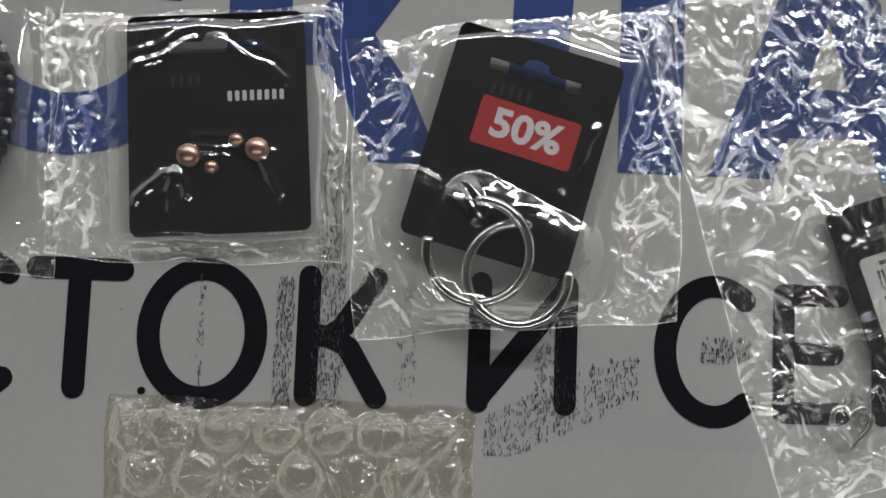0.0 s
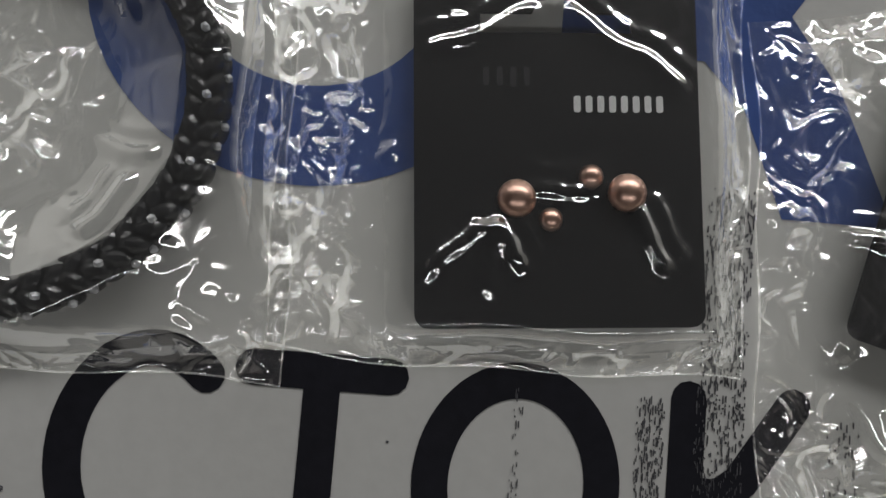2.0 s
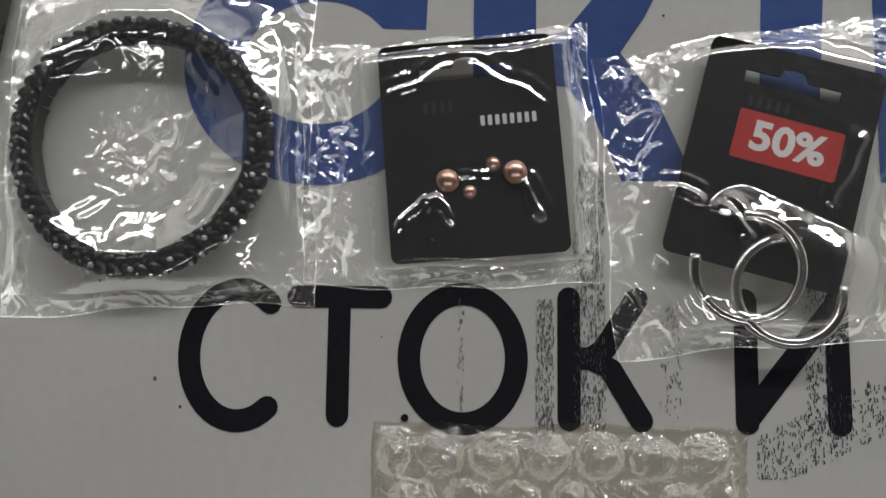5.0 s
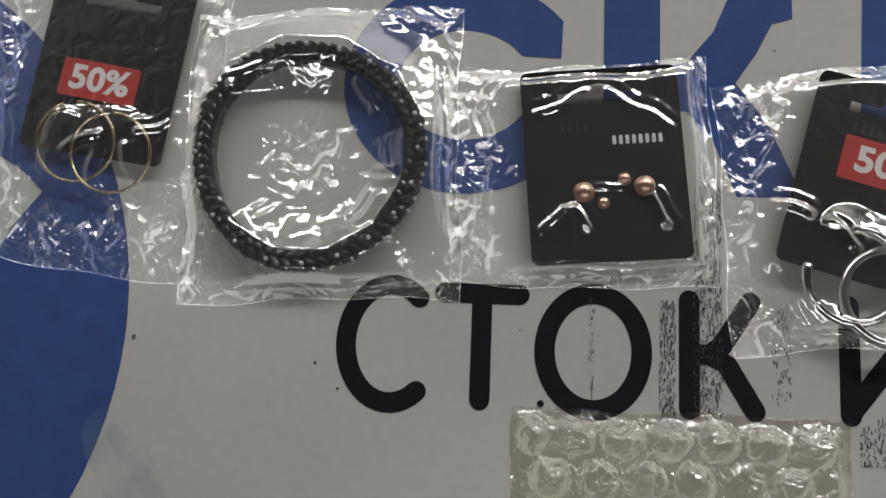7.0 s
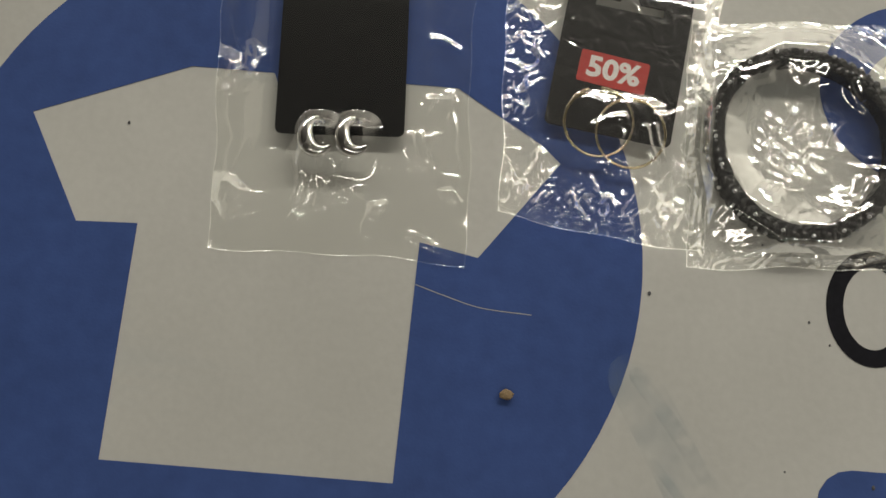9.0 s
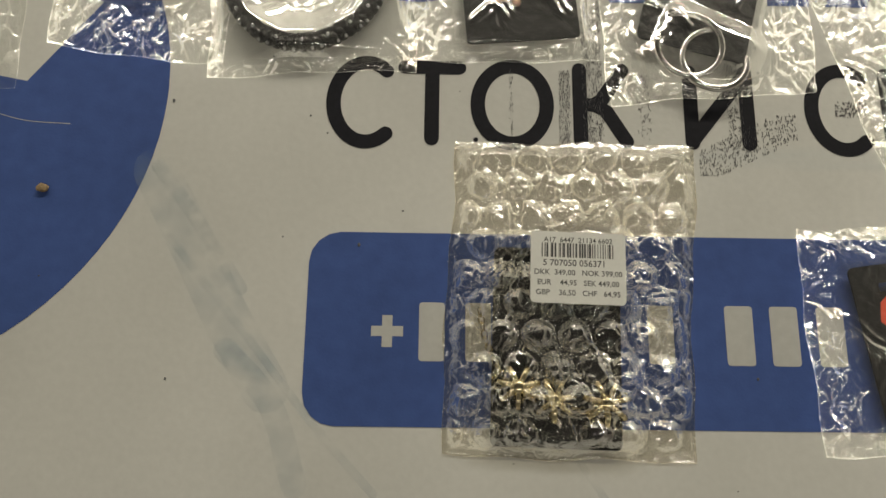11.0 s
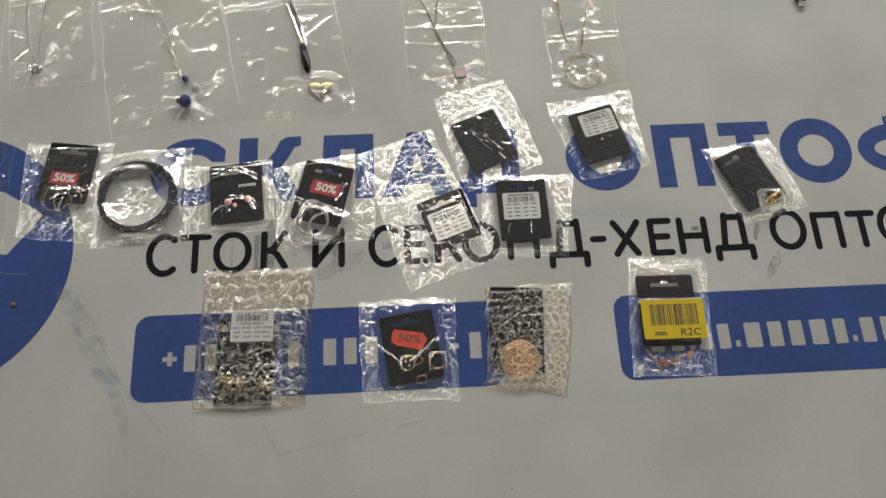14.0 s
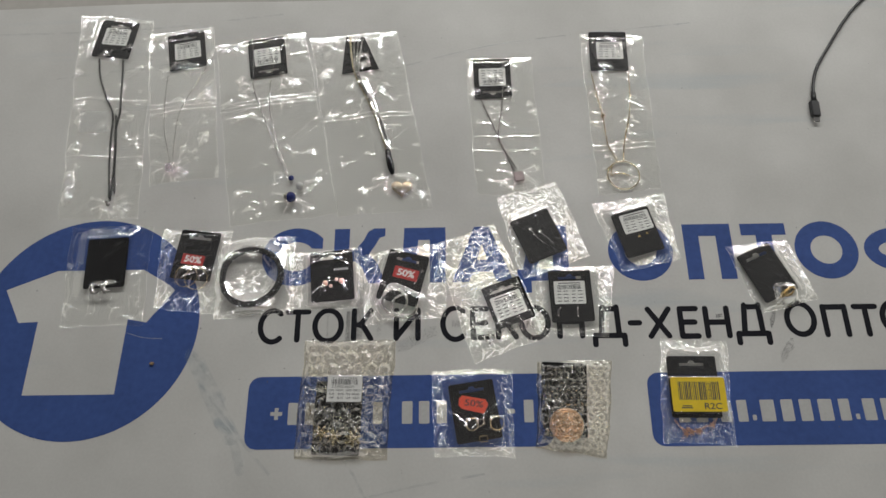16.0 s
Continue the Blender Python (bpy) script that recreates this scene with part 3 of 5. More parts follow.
SCUFF = scuff_material()
for k, (pts, w) in enumerate(((([(-0.1181, -0.0132), (-0.0997, -0.0451), (-0.0832, -0.0758), (-0.0651, -0.1051)], 0.019), ([(-0.1093, -0.0429), (-0.0733, -0.0849), (-0.044, -0.1202), (-0.0209, -0.1445)], 0.0035), ([(-0.0821, -0.0895), (-0.0624, -0.1117), (-0.0517, -0.1417)], 0.01), ([(0.0605, -0.1324), (0.0726, -0.1501), (0.084, -0.1724)], 0.003), ([(0.082, -0.1703), (0.1416, -0.158), (0.2098, -0.1471)], 0.0025), ([(-0.1168, -0.0119), (-0.1011, -0.0316), (-0.0781, -0.0644)], 0.006), ([(-0.4434, 0.4445), (-0.2465, 0.4486), (-0.0518, 0.4693)], 0.003), ([(0.1069, 0.3756), (0.2592, 0.4129), (0.5054, 0.439)], 0.002), ([(-0.3497, 0.3692), (-0.1235, 0.4)], 0.002)))):
    bm = bmesh.new()
    bm.faces.new([bm.verts.new((x, y, 0.00030 + 0.00002 * k)) for x, y in ribbon([tuple(q.xy) for q in glide([(*q, 0) for q in pts], 14)], w)])
    bmesh.ops.triangulate(bm, faces=bm.faces[:])
    part("scuff", bm, SCUFF, banner, "pale bluish scuff mark")
bm = bmesh.new()
plate(bm, [ribbon([tuple(q.xy) for q in glide([(*q, 0) for q in [(-0.2012, 0.0149), (-0.1887, 0.0112), (-0.1753, 0.0079), (-0.1567, 0.0068)]], 20)], 0.00028)], Z1, Z1 + 0.00015)
part("scratch", bm, INK_PALE, banner, "fine pale scratch in the blue print")
bm = bmesh.new()
plate(bm, [arc(0.0188, 0.0027, 0.0011, 0.0011, 0, 330, 11)], 0.00004, 0.00034)
part("ink_dot", bm, INK_DARK, banner)
bm = bmesh.new()
for x, y in ((-0.1131, 0.0185), (-0.0532, 0.0126), (-0.0455, 0.0047), (-0.062, -0.042), (-0.030, -0.045), (0.122, -0.142), (0.1225, -0.145), (0.1985, -0.1385), (0.215, -0.165), (-0.012, -0.03)) + tuple(
        (rng.uniform(-0.32, 0.75), rng.uniform(-0.22, 0.44)) for _ in range(70)):
    r = rng.uniform(0.0003, 0.0008)
    bmesh.ops.create_icosphere(bm, subdivisions=1, radius=r, matrix=Matrix.Translation((x, y, r * 0.35)) @ Matrix.Diagonal((1, rng.uniform(0.5, 1.4), 0.5, 1)))
tagged(part("dirt_specks", bm, SMUDGE), "tiny dark dirt specks on the banner", "dirt", kind="stuff")
bm = bmesh.new()
bmesh.ops.create_icosphere(bm, subdivisions=2, radius=0.0023, matrix=Matrix.Translation((-0.164, -0.0228, 0.0014)) @ Matrix.Diagonal((1.15, 0.85, 0.65, 1)))
for v in bm.verts:
    v.co += Vector((noise.noise(v.co * 700), noise.noise(v.co * 700 + Vector((5, 0, 0))), 0)) * 0.0007
tagged(part("grit", bm, SAND), "brown crumb of grit on the blue print", "grit")


# ---- bags ----
def smooth(t):
    t = np.clip(t, 0, 1)
    return t * t * (3 - 2 * t)


def wrap(name, corners, humps, mat, parent, seed, rough=0.0011, creases=26, cell=0.0006, label="", flat=0.0013, bubbles=0.0, seams=(), calm=1.0, folds=()):
    """A clear bag: a wrinkled front sheet laid over what is in it, and a flat back sheet.
    corners: far left, far right, near right, near left. humps: (x, y, w, h, turn, height, spread)."""
    c = [Vector(q) for q in corners]
    w = ((c[1] - c[0]).length + (c[2] - c[3]).length) / 2
    h = ((c[3] - c[0]).length + (c[2] - c[1]).length) / 2
    nu, nv = max(24, int(w / cell)), max(24, int(h / cell))
    u, v = np.meshgrid(np.linspace(0, 1, nu + 1), np.linspace(0, 1, nv + 1))
    r = np.random.RandomState(seed)
    x = (1 - u) * (1 - v) * c[0].x + u * (1 - v) * c[1].x + u * v * c[2].x + (1 - u) * v * c[3].x
    y = (1 - u) * (1 - v) * c[0].y + u * (1 - v) * c[1].y + u * v * c[2].y + (1 - u) * v * c[3].y
    def ripple(px, py):
        return (px + 0.0009 * np.sin(py * 62 + seed) + 0.0006 * np.sin(py * 171 + 2 * seed), py + 0.0009 * np.sin(px * 58 + 3 * seed) + 0.0006 * np.sin(px * 163 + seed))

    x, y = ripple(x, y)
    top = np.full_like(x, flat)
    for hx, hy, hw, hh, turn, tall, spread in humps:
        a = radians(turn)
        dx, dy = (x - hx) * math.cos(a) + (y - hy) * math.sin(a), -(x - hx) * math.sin(a) + (y - hy) * math.cos(a)
        gap = np.hypot(np.maximum(np.abs(dx) - hw / 2, 0), np.maximum(np.abs(dy) - hh / 2, 0))
        # a negative spread draws the film to a peak like a tent
        rise = smooth(1 - gap / spread) if spread > 0 else np.clip(1 + gap / spread, 0, 1) ** 1.9
        top = np.maximum(top, flat + tall * rise)
    edge = np.minimum(np.minimum(u, 1 - u) * w, np.minimum(v, 1 - v) * h)
    inner = smooth(edge / 0.008)
    wave = np.zeros_like(x)
    for k in range(14):
        a, f, p = r.uniform(0, math.pi), r.uniform(80, 520), r.uniform(0, 6.3)
        bend = 0.004 * np.sin(x * r.uniform(30, 90) + p) + 0.004 * np.sin(y * r.uniform(30, 90) + p)
        wave += np.sin((x * math.cos(a) + y * math.sin(a) + bend) * f + p) * 60 / f
    wave = rough * 0.26 * wave
    raised = np.clip((top - flat) / 0.003, 0, 1)
    for k in range(creases * 3):
        px, py = r.uniform(x.min(), x.max()), r.uniform(y.min(), y.max())
        a, long = r.uniform(0, math.pi), r.choice([0.006, 0.010, 0.016, 0.026, 0.040]) * r.uniform(0.7, 1.2)
        dx, dy = (x - px) * math.cos(a) + (y - py) * math.sin(a), -(x - px) * math.sin(a) + (y - py) * math.cos(a)
        off = dy + dx * dx * r.uniform(-14, 14) + 0.0007 * np.sin(dx * r.uniform(200, 600))
        wide = r.uniform(0.0006, 0.0017)
        wave += r.choice([1, 1, -0.8]) * rough * r.uniform(0.35, 1.0) * (wide / 0.0015) * np.exp(-(off / wide) ** 2) * np.exp(-(dx / long) ** 4)
    # fans of folds that run from the corners and from the middle of the sides
    for fx, fy in ((0.02, 0.03), (0.98, 0.03), (0.02, 0.97), (0.98, 0.97), (0.5, 0.99), (0.03, 0.5), (0.97, 0.5)):
        px, py = np.interp(fx, [0, 1], [x.min(), x.max()]), np.interp(1 - fy, [0, 1], [y.min(), y.max()])
        for k in range(max(2, creases // 9)):
            a = math.atan2(y.mean() - py, x.mean() - px) + r.uniform(-0.8, 0.8)
            long = r.uniform(0.15, 0.5) * min(w, h)
            dx, dy = (x - px) * math.cos(a) + (y - py) * math.sin(a), -(x - px) * math.sin(a) + (y - py) * math.cos(a)
            wide = 0.0006 + 0.0011 * smooth(dx / long)
            wave += rough * r.uniform(0.3, 0.8) * (wide / 0.0014) * np.exp(-((dy + dx * dx * r.uniform(-4, 4)) / wide) ** 2) * smooth(dx / 0.004) * smooth(2 - dx / long)
    if bubbles:
        rows = np.floor(y / (bubbles * 0.88))
        bx = (x / bubbles + 0.5 * (rows % 2)) % 1 - 0.5
        by = (y / (bubbles * 0.88)) % 1 - 0.5
        rr = np.hypot(bx, by * 0.92) / 0.46
        dome = np.clip(1 - rr ** 2, 0, 1) ** 0.75
        which = np.sin(np.floor(x / bubbles + 0.5 * (rows % 2)) * 12.9 + rows * 78.2) * 43758.5
        wave = wave * 0.8 + 0.0036 * dome * (0.4 + 0.6 * (which - np.floor(which)))
    z = np.maximum(top + wave * (1.35 - 1.27 * raised * calm), 0.0009) * inner + 0.0006 * (1 - inner)
    # single drawn folds: x, y to x, y, height
    for ax, ay, bx, by, tall in folds:
        run = math.hypot(bx - ax, by - ay)
        ex, ey = (bx - ax) / run, (by - ay) / run
        along, off = (x - ax) * ex + (y - ay) * ey, (y - ay) * ex - (x - ax) * ey
        off = off + 0.0005 * np.sin(along * 420 + seed)
        z += tall * (np.exp(-(off / 0.0016) ** 2) + 0.5 * np.exp(-((off - 0.0037) / 0.0013) ** 2)) * smooth(along / 0.0025) * smooth((run - along) / 0.004)
    for at in seams:
        z += 0.0009 * np.exp(-((v - at) * h / 0.0012) ** 2)
    verts = np.stack([x, y, z], -1).reshape(-1, 3)
    i = (np.arange(nv)[:, None] * (nu + 1) + np.arange(nu)[None]).ravel()
    faces = np.stack([i, i + 1, i + nu + 2, i + nu + 1], -1)
    raw("front_film", verts.tolist(), faces.tolist(), mat, parent, label)
    bm = bmesh.new()
    rim = [ripple(*(c[k].lerp(c[(k + 1) % 4], t / 14))) for k in range(4) for t in range(14)]
    bm.faces.new([bm.verts.new((px, py, 0.0004)) for px, py in rim])
    bmesh.ops.triangulate(bm, faces=bm.faces[:])
    part("back_film", bm, BACKING, parent)
    bm = bmesh.new()
    for a, b in ((0, 3), (1, 2), (3, 2)):
        tube(bm, [(*ripple(*c[a].lerp(c[b], t / 14)), 0.0006) for t in range(15)], 0.00018, 5)
    part("welded_edge", bm, mat, parent)


# ---- cards ----
def board(parent, m, w=0.0495, h=0.0625, hole=True, thick=0.0008, name="card"):
    """A black display card with rounded corners and a hang hole."""
    loops = [rounded(w, h, 0.0025)]
    if hole:
        y = h / 2 - 0.0095
        half = 0.0135
        loops.append([(-half, y - 0.0018), (half, y - 0.0018), (half, y + 0.0018), (0.0042, y + 0.0018), (0.0028, y + 0.0042), (0, y + 0.0048), (-0.0028, y + 0.0042), (-0.0042, y + 0.0018), (-half, y + 0.0018)])
    bm = bmesh.new()
    plate(bm, loops, 0, thick)
    bm.transform(m)
    return part(name, bm, BOARD, parent)


def price_label(parent, m, w=0.036, h=0.028, seed=1, text=False):
    """A white price label: bar code and small print."""
    bm = bmesh.new()
    plate(bm, [rounded(w, h, 0.0018)], 0, 0.00015)
    bm.transform(m)
    label = part("price_label", bm, LABEL, parent, "white printed price label")
    r = random.Random(seed)
    lift = m @ Matrix.Translation((0, 0, 0.00016))
    rows, x = [], -w * 0.38
    while x < w * 0.38:
        t = r.choice((0.00025, 0.0004, 0.0007))
        rows.append((x, h * 0.24, t, h * 0.2))
        x += t + r.choice((0.0003, 0.0005, 0.0008))
    bars("bar_code", rows, PRINT, label, lift)["kind"] = "stuff"
    if text:
        for words, px, py, size in (("A17  6447  21134 6602", 0, 0.0112, 0.0029), ("5 707050 056371", -0.0015, 0.0017, 0.0036),
                                    ("DKK  349,00   NOK 399,00", 0, -0.0022, 0.0031), ("EUR    44,95   SEK 449,00", 0, -0.0063, 0.0031), ("GBP    36,50   CHF   64,95", 0, -0.0104, 0.0031)):
            lettering("print_line", words, size, PRINT, label, lift @ Matrix.Translation((px, py, 0)))
    else:
        rows = [(0, h * 0.41, w * 0.7, h * 0.04)]
        for k in range(4):
            yy = h * (0.06 - 0.145 * k)
            rows += [(-w * 0.34, yy, w * 0.12, h * 0.035), (-w * 0.13, yy, w * 0.14, h * 0.035), (w * 0.12, yy, w * 0.11, h * 0.035), (w * 0.33, yy, w * 0.14, h * 0.035)]
        bars("small_print", rows, PRINT, label, lift)["kind"] = "stuff"
    return label


def discount(parent, m, w=0.0285, h=0.0135):
    bm = bmesh.new()
    plate(bm, [rounded(w, h, 0.001)], 0, 0.00015)
    bm.transform(m)
    tag = part("discount_label", bm, RED, parent, "red label with white figures")
    lettering("print_line", "50%", 0.0115, WHITE, tag, m @ Matrix.Translation((0, 0, 0.00018)), squeeze=1.08, bold=0.035)


def stoppers(parent, m, spots, top):
    """Small clasps behind the card that hold it off the table."""
    for x, y in spots:
        p = m @ Vector((x, y, 0))
        bm = bmesh.new()
        tube(bm, [(p.x, p.y, 0.0004), (p.x, p.y, p.z * 0.5), (p.x, p.y, p.z)], 0.0022, 10)
        part("clasp", bm, SILVER, parent)


def hoop(bm, x, y, z, r, wire, a0, a1, tilt=0.0, turn=0.0):
    m = pose(x, y, z, tilt, 0, turn)
    pts = [m @ Vector((r * math.cos(radians(a0 + (a1 - a0) * k / 40)), r * math.sin(radians(a0 + (a1 - a0) * k / 40)), 0)) for k in range(41)]
    tube(bm, pts, wire, 10)


PACKS = "packed jewellery on the banner"

# black card with two silver crescent earrings
p = thing("earring_pack", "bagged black card with two chunky silver crescent earrings", "earrings", PACKS)
m = pose(-0.2355, 0.1005, 0.0035, 0, 0, 3)
board(p, m, 0.0490, 0.0640, hole=False)
stoppers(p, m, ((-0.008, -0.022), (0.006, -0.022)), 0)
for x, y in ((-0.2405, 0.0672), (-0.2268, 0.0682)):
    bm = bmesh.new()
    pts = arc(x, y, 0.0054, 0.0064, 100, 320, 24)
    for k in range(24):
        t0, t1 = math.sin(math.pi * k / 24), math.sin(math.pi * (k + 1) / 24)
        ra, rb = 0.0008 + 0.0027 * t0, 0.0008 + 0.0027 * t1
        (xa, ya), (xb, yb) = pts[k], pts[k + 1]
        seg = []
        for (px, py, pr) in ((xa, ya, ra), (xb, yb, rb)):
            way = Vector((px - x, py - y, 0)).normalized()
            seg.append([bm.verts.new(Vector((px, py, 0.0078)) + way * pr * math.cos(radians(j * 36)) + Vector((0, 0, pr * 0.8 * math.sin(radians(j * 36))))) for j in range(10)])
        for j in range(10):
            bm.faces.new((seg[0][j], seg[0][(j + 1) % 10], seg[1][(j + 1) % 10], seg[1][j]))
    tube(bm, [(x + 0.0005, y + 0.0062, 0.0078), (x + 0.0045, y + 0.0055, 0.0075)], 0.0004, 6)
    bmesh.ops.remove_doubles(bm, verts=bm.verts, dist=1e-6)
    part("crescent_earring", bm, SILVER, p, smooth=True)
wrap("bag", ((-0.2870, 0.1500), (-0.1870, 0.1500), (-0.1830, 0.0230), (-0.2790, 0.0230)), ((-0.2355, 0.1005, 0.049, 0.064, 3, 0.0050, 0.016), (-0.2405, 0.066, 0.004, 0.006, 0, 0.0108, -0.024), (-0.2268, 0.067, 0.004, 0.006, 0, 0.0108, -0.024)), POLY_SOFT, p, 11, rough=0.0008, creases=14,
     folds=((-0.2460, 0.0640, -0.2480, 0.0400, 0.0012), (-0.2400, 0.0600, -0.2400, 0.0380, 0.0012), (-0.2330, 0.0600, -0.2340, 0.0420, 0.0012), (-0.2080, 0.0720, -0.2020, 0.0580, 0.0012), (-0.1930, 0.0900, -0.1860, 0.0400, 0.0010)))

# 50% card with two thin gold hoops
p = thing("earring_pack", "bagged black card with red discount label and thin gold hoops", "earrings", PACKS)
m = pose(-0.1285, 0.1085, 0.0030, 0, 0, -7.5)
board(p, m, 0.0490, 0.0630)
stoppers(p, m, ((-0.009, -0.012), (0.006, -0.012)), 0)
discount(p, m @ pose(-0.0020, -0.0060, 0.00085, 0, 0, -2), 0.0270, 0.0130)
for x, y in ((-0.1363, 0.0815), (-0.1240, 0.0780)):
    bm = bmesh.new()
    hoop(bm, x, y, 0.0058, 0.0132, 0.00055, 100, 440, 6, 10)
    part("hoop", bm, PALE_GOLD, p, smooth=True)
wrap("bag", ((-0.1730, 0.1440), (-0.0880, 0.1400), (-0.0940, 0.0350), (-0.1720, 0.0440)), ((-0.1285, 0.1085, 0.049, 0.063, -7.5, 0.0042, 0.014), (-0.130, 0.080, 0.020, 0.010, 0, 0.0062, 0.026)), POLY, p, 23, creases=40, rough=0.0012,
     folds=((-0.1250, 0.0850, -0.1420, 0.0780, 0.0010), (-0.1170, 0.0840, -0.1020, 0.0900, 0.0010), (-0.1200, 0.0820, -0.1130, 0.0640, 0.0011), (-0.1280, 0.0800, -0.1300, 0.0640, 0.0010), (-0.1480, 0.0580, -0.1380, 0.0420, 0.0012), (-0.1240, 0.0600, -0.1050, 0.0420, 0.0011), (-0.1640, 0.1000, -0.1560, 0.0560, 0.0012)))

# bracelet
p = thing("bracelet", "black segmented chain bracelet with tiny crystals, in clear film", "bracelet", PACKS)
CX, CY, RB = -0.0584, 0.0795, 0.0348


def link_mesh():
    """One woven link: a flat inner ridge and three faceted, leaning lobes over the top and the outside."""
    bm = bmesh.new()
    for x, y, z, rx, ry, rz, sx, sy, sz in ((-0.0017, 0.0002, 0.0078, 0, -15, 36, 0.0019, 0.0033, 0.0021), (0.0012, -0.0002, 0.0082, 0, 15, -36, 0.0019, 0.0033, 0.0021),
                                            (0.0026, 0.0010, 0.0048, -32, 0, 0, 0.0017, 0.0027, 0.0030), (0.0000, 0.0, 0.0035, 0, 0, 0, 0.0030, 0.0028, 0.0033)):
        bmesh.ops.create_icosphere(bm, subdivisions=2, radius=1, matrix=pose(x, y, z, rx, ry, rz) @ Matrix.Diagonal((sx, sy, sz, 1)))
    for v in bm.verts:
        v.co += 0.00022 * noise.noise_vector(v.co * 900)
    made = bmesh.ops.create_cube(bm, size=1, matrix=pose(-0.0032, 0, 0.0048, 0, -8, 0) @ Matrix.Diagonal((0.0009, 0.0040, 0.0078, 1)))
    bmesh.ops.bevel(bm, geom=list({e for v in made["verts"] for e in v.link_edges}), offset=0.0003, segments=1, affect="EDGES")
    me = bpy.data.meshes.new("link")
    bm.to_mesh(me)
    bm.free()
    me.materials.append(DARK_METAL)
    return me


LINK, r2 = link_mesh(), random.Random(8)
bm = bmesh.new()
bmesh.ops.create_icosphere(bm, subdivisions=1, radius=0.0010)
STONE = bpy.data.meshes.new("crystal")
bm.to_mesh(STONE)
bm.free()
STONE.materials.append(GLINT)
LINKS = 60
for k in range(LINKS):
    a = 360 * k / LINKS
    rad = RB + 0.0008 * math.sin(radians(3 * a + 40)) + r2.uniform(-0.00025, 0.00025)
    at = pose(CX, CY, 0.0004, 0, 0, a) @ pose(rad, 0, 0, 0, 0, r2.uniform(-5, 5)) @ Matrix.Diagonal((0.84, 0.84, 0.95, 1))
    ob = new("link", LINK)
    ob.parent, ob.matrix_world = p, at
    ob = new("crystal", STONE)
    ob.parent, ob.matrix_world = p, at @ Matrix.Translation((0.0040 if k % 3 else 0.0012, 0.0018, 0.0068 if k % 3 else 0.0112))
wrap("bag", ((-0.1010, 0.1290), (-0.0110, 0.1330), (-0.0080, 0.0345), (-0.1000, 0.0300)), [(CX + RB * math.cos(radians(30 * k)), CY + RB * math.sin(radians(30 * k)), 0.0060, 0.018, 30 * k, 0.0102, -0.034) for k in range(12)], POLY, p, 37, rough=0.0009,
     folds=((-0.0780, 0.0700, -0.0560, 0.0760, 0.0010), (-0.0560, 0.0760, -0.0280, 0.0700, 0.0010), (-0.0740, 0.0560, -0.0420, 0.0840, 0.0008), (-0.0420, 0.0560, -0.0320, 0.0680, 0.0011),
            (-0.0860, 0.1000, -0.0700, 0.1040, 0.0010), (-0.0440, 0.1050, -0.0360, 0.0920, 0.0011), (-0.0960, 0.0360, -0.0900, 0.0560, 0.0010), (-0.0120, 0.0380, -0.0240, 0.0480, 0.0010)))

# rose gold ball studs
p = thing("earring_pack", "bagged black card with rose gold double ball studs", "earrings", PACKS)
m = pose(0.0372, 0.0792, 0.0040, -1.0, 0, 5.0)
board(p, m, 0.0505, 0.0635)
stoppers(p, m, ((-0.007, -0.009), (0.010, -0.005), (-0.001, -0.012), (0.005, -0.004)), 0)
bm = bmesh.new()
for k in range(8):
    plate(bm, [rounded(0.0012, 0.0030, 0.0003, 0.0035 + 0.0021 * k, 0.0075, 1)], 0.0008, 0.00095)
bm.transform(m)
part("brand_bars", bm, WHITE, p)
bm = bmesh.new()
for k in range(4):
    plate(bm, [rounded(0.0010, 0.0034, 0.0003, -0.0125 + 0.0024 * k, 0.0125, 1)], 0.0008, 0.0009)
bm.transform(m)
part("brand_bars", bm, GHOST, p)
for x, y, r in ((0.0303, 0.0690, 0.0034), (0.0366, 0.0660, 0.0021), (0.0492, 0.0716, 0.0034), (0.0430, 0.0740, 0.0022)):
    bm = bmesh.new()
    ball(bm, x, y, 0.0046 + r * 0.8, r, 0.8)
    part("ball_stud", bm, ROSE, p, smooth=True)
wrap("bag", ((-0.0150, 0.1110), (0.0705, 0.1160), (0.0735, 0.0400), (-0.0110, 0.0400)), ((0.0372, 0.0790, 0.0505, 0.0635, 5, 0.0062, 0.015),), POLY, p, 41, creases=34, rough=0.0012,
     folds=((0.0251, 0.0654, 0.0150, 0.0530, 0.0011), (0.0251, 0.0654, 0.0342, 0.0560, 0.0012), (0.0251, 0.0654, 0.0280, 0.0500, 0.0009), (0.0491, 0.0705, 0.0582, 0.0575, 0.0013),
            (0.0300, 0.0700, 0.0480, 0.0725, 0.0008), (-0.0130, 0.0420, 0.0060, 0.0620, 0.0011), (0.0000, 0.0700, 0.0110, 0.0780, 0.0010), (0.0120, 0.0920, 0.0330, 0.1030, 0.0009), (0.0350, 0.1030, 0.0600, 0.0900, 0.0009)))

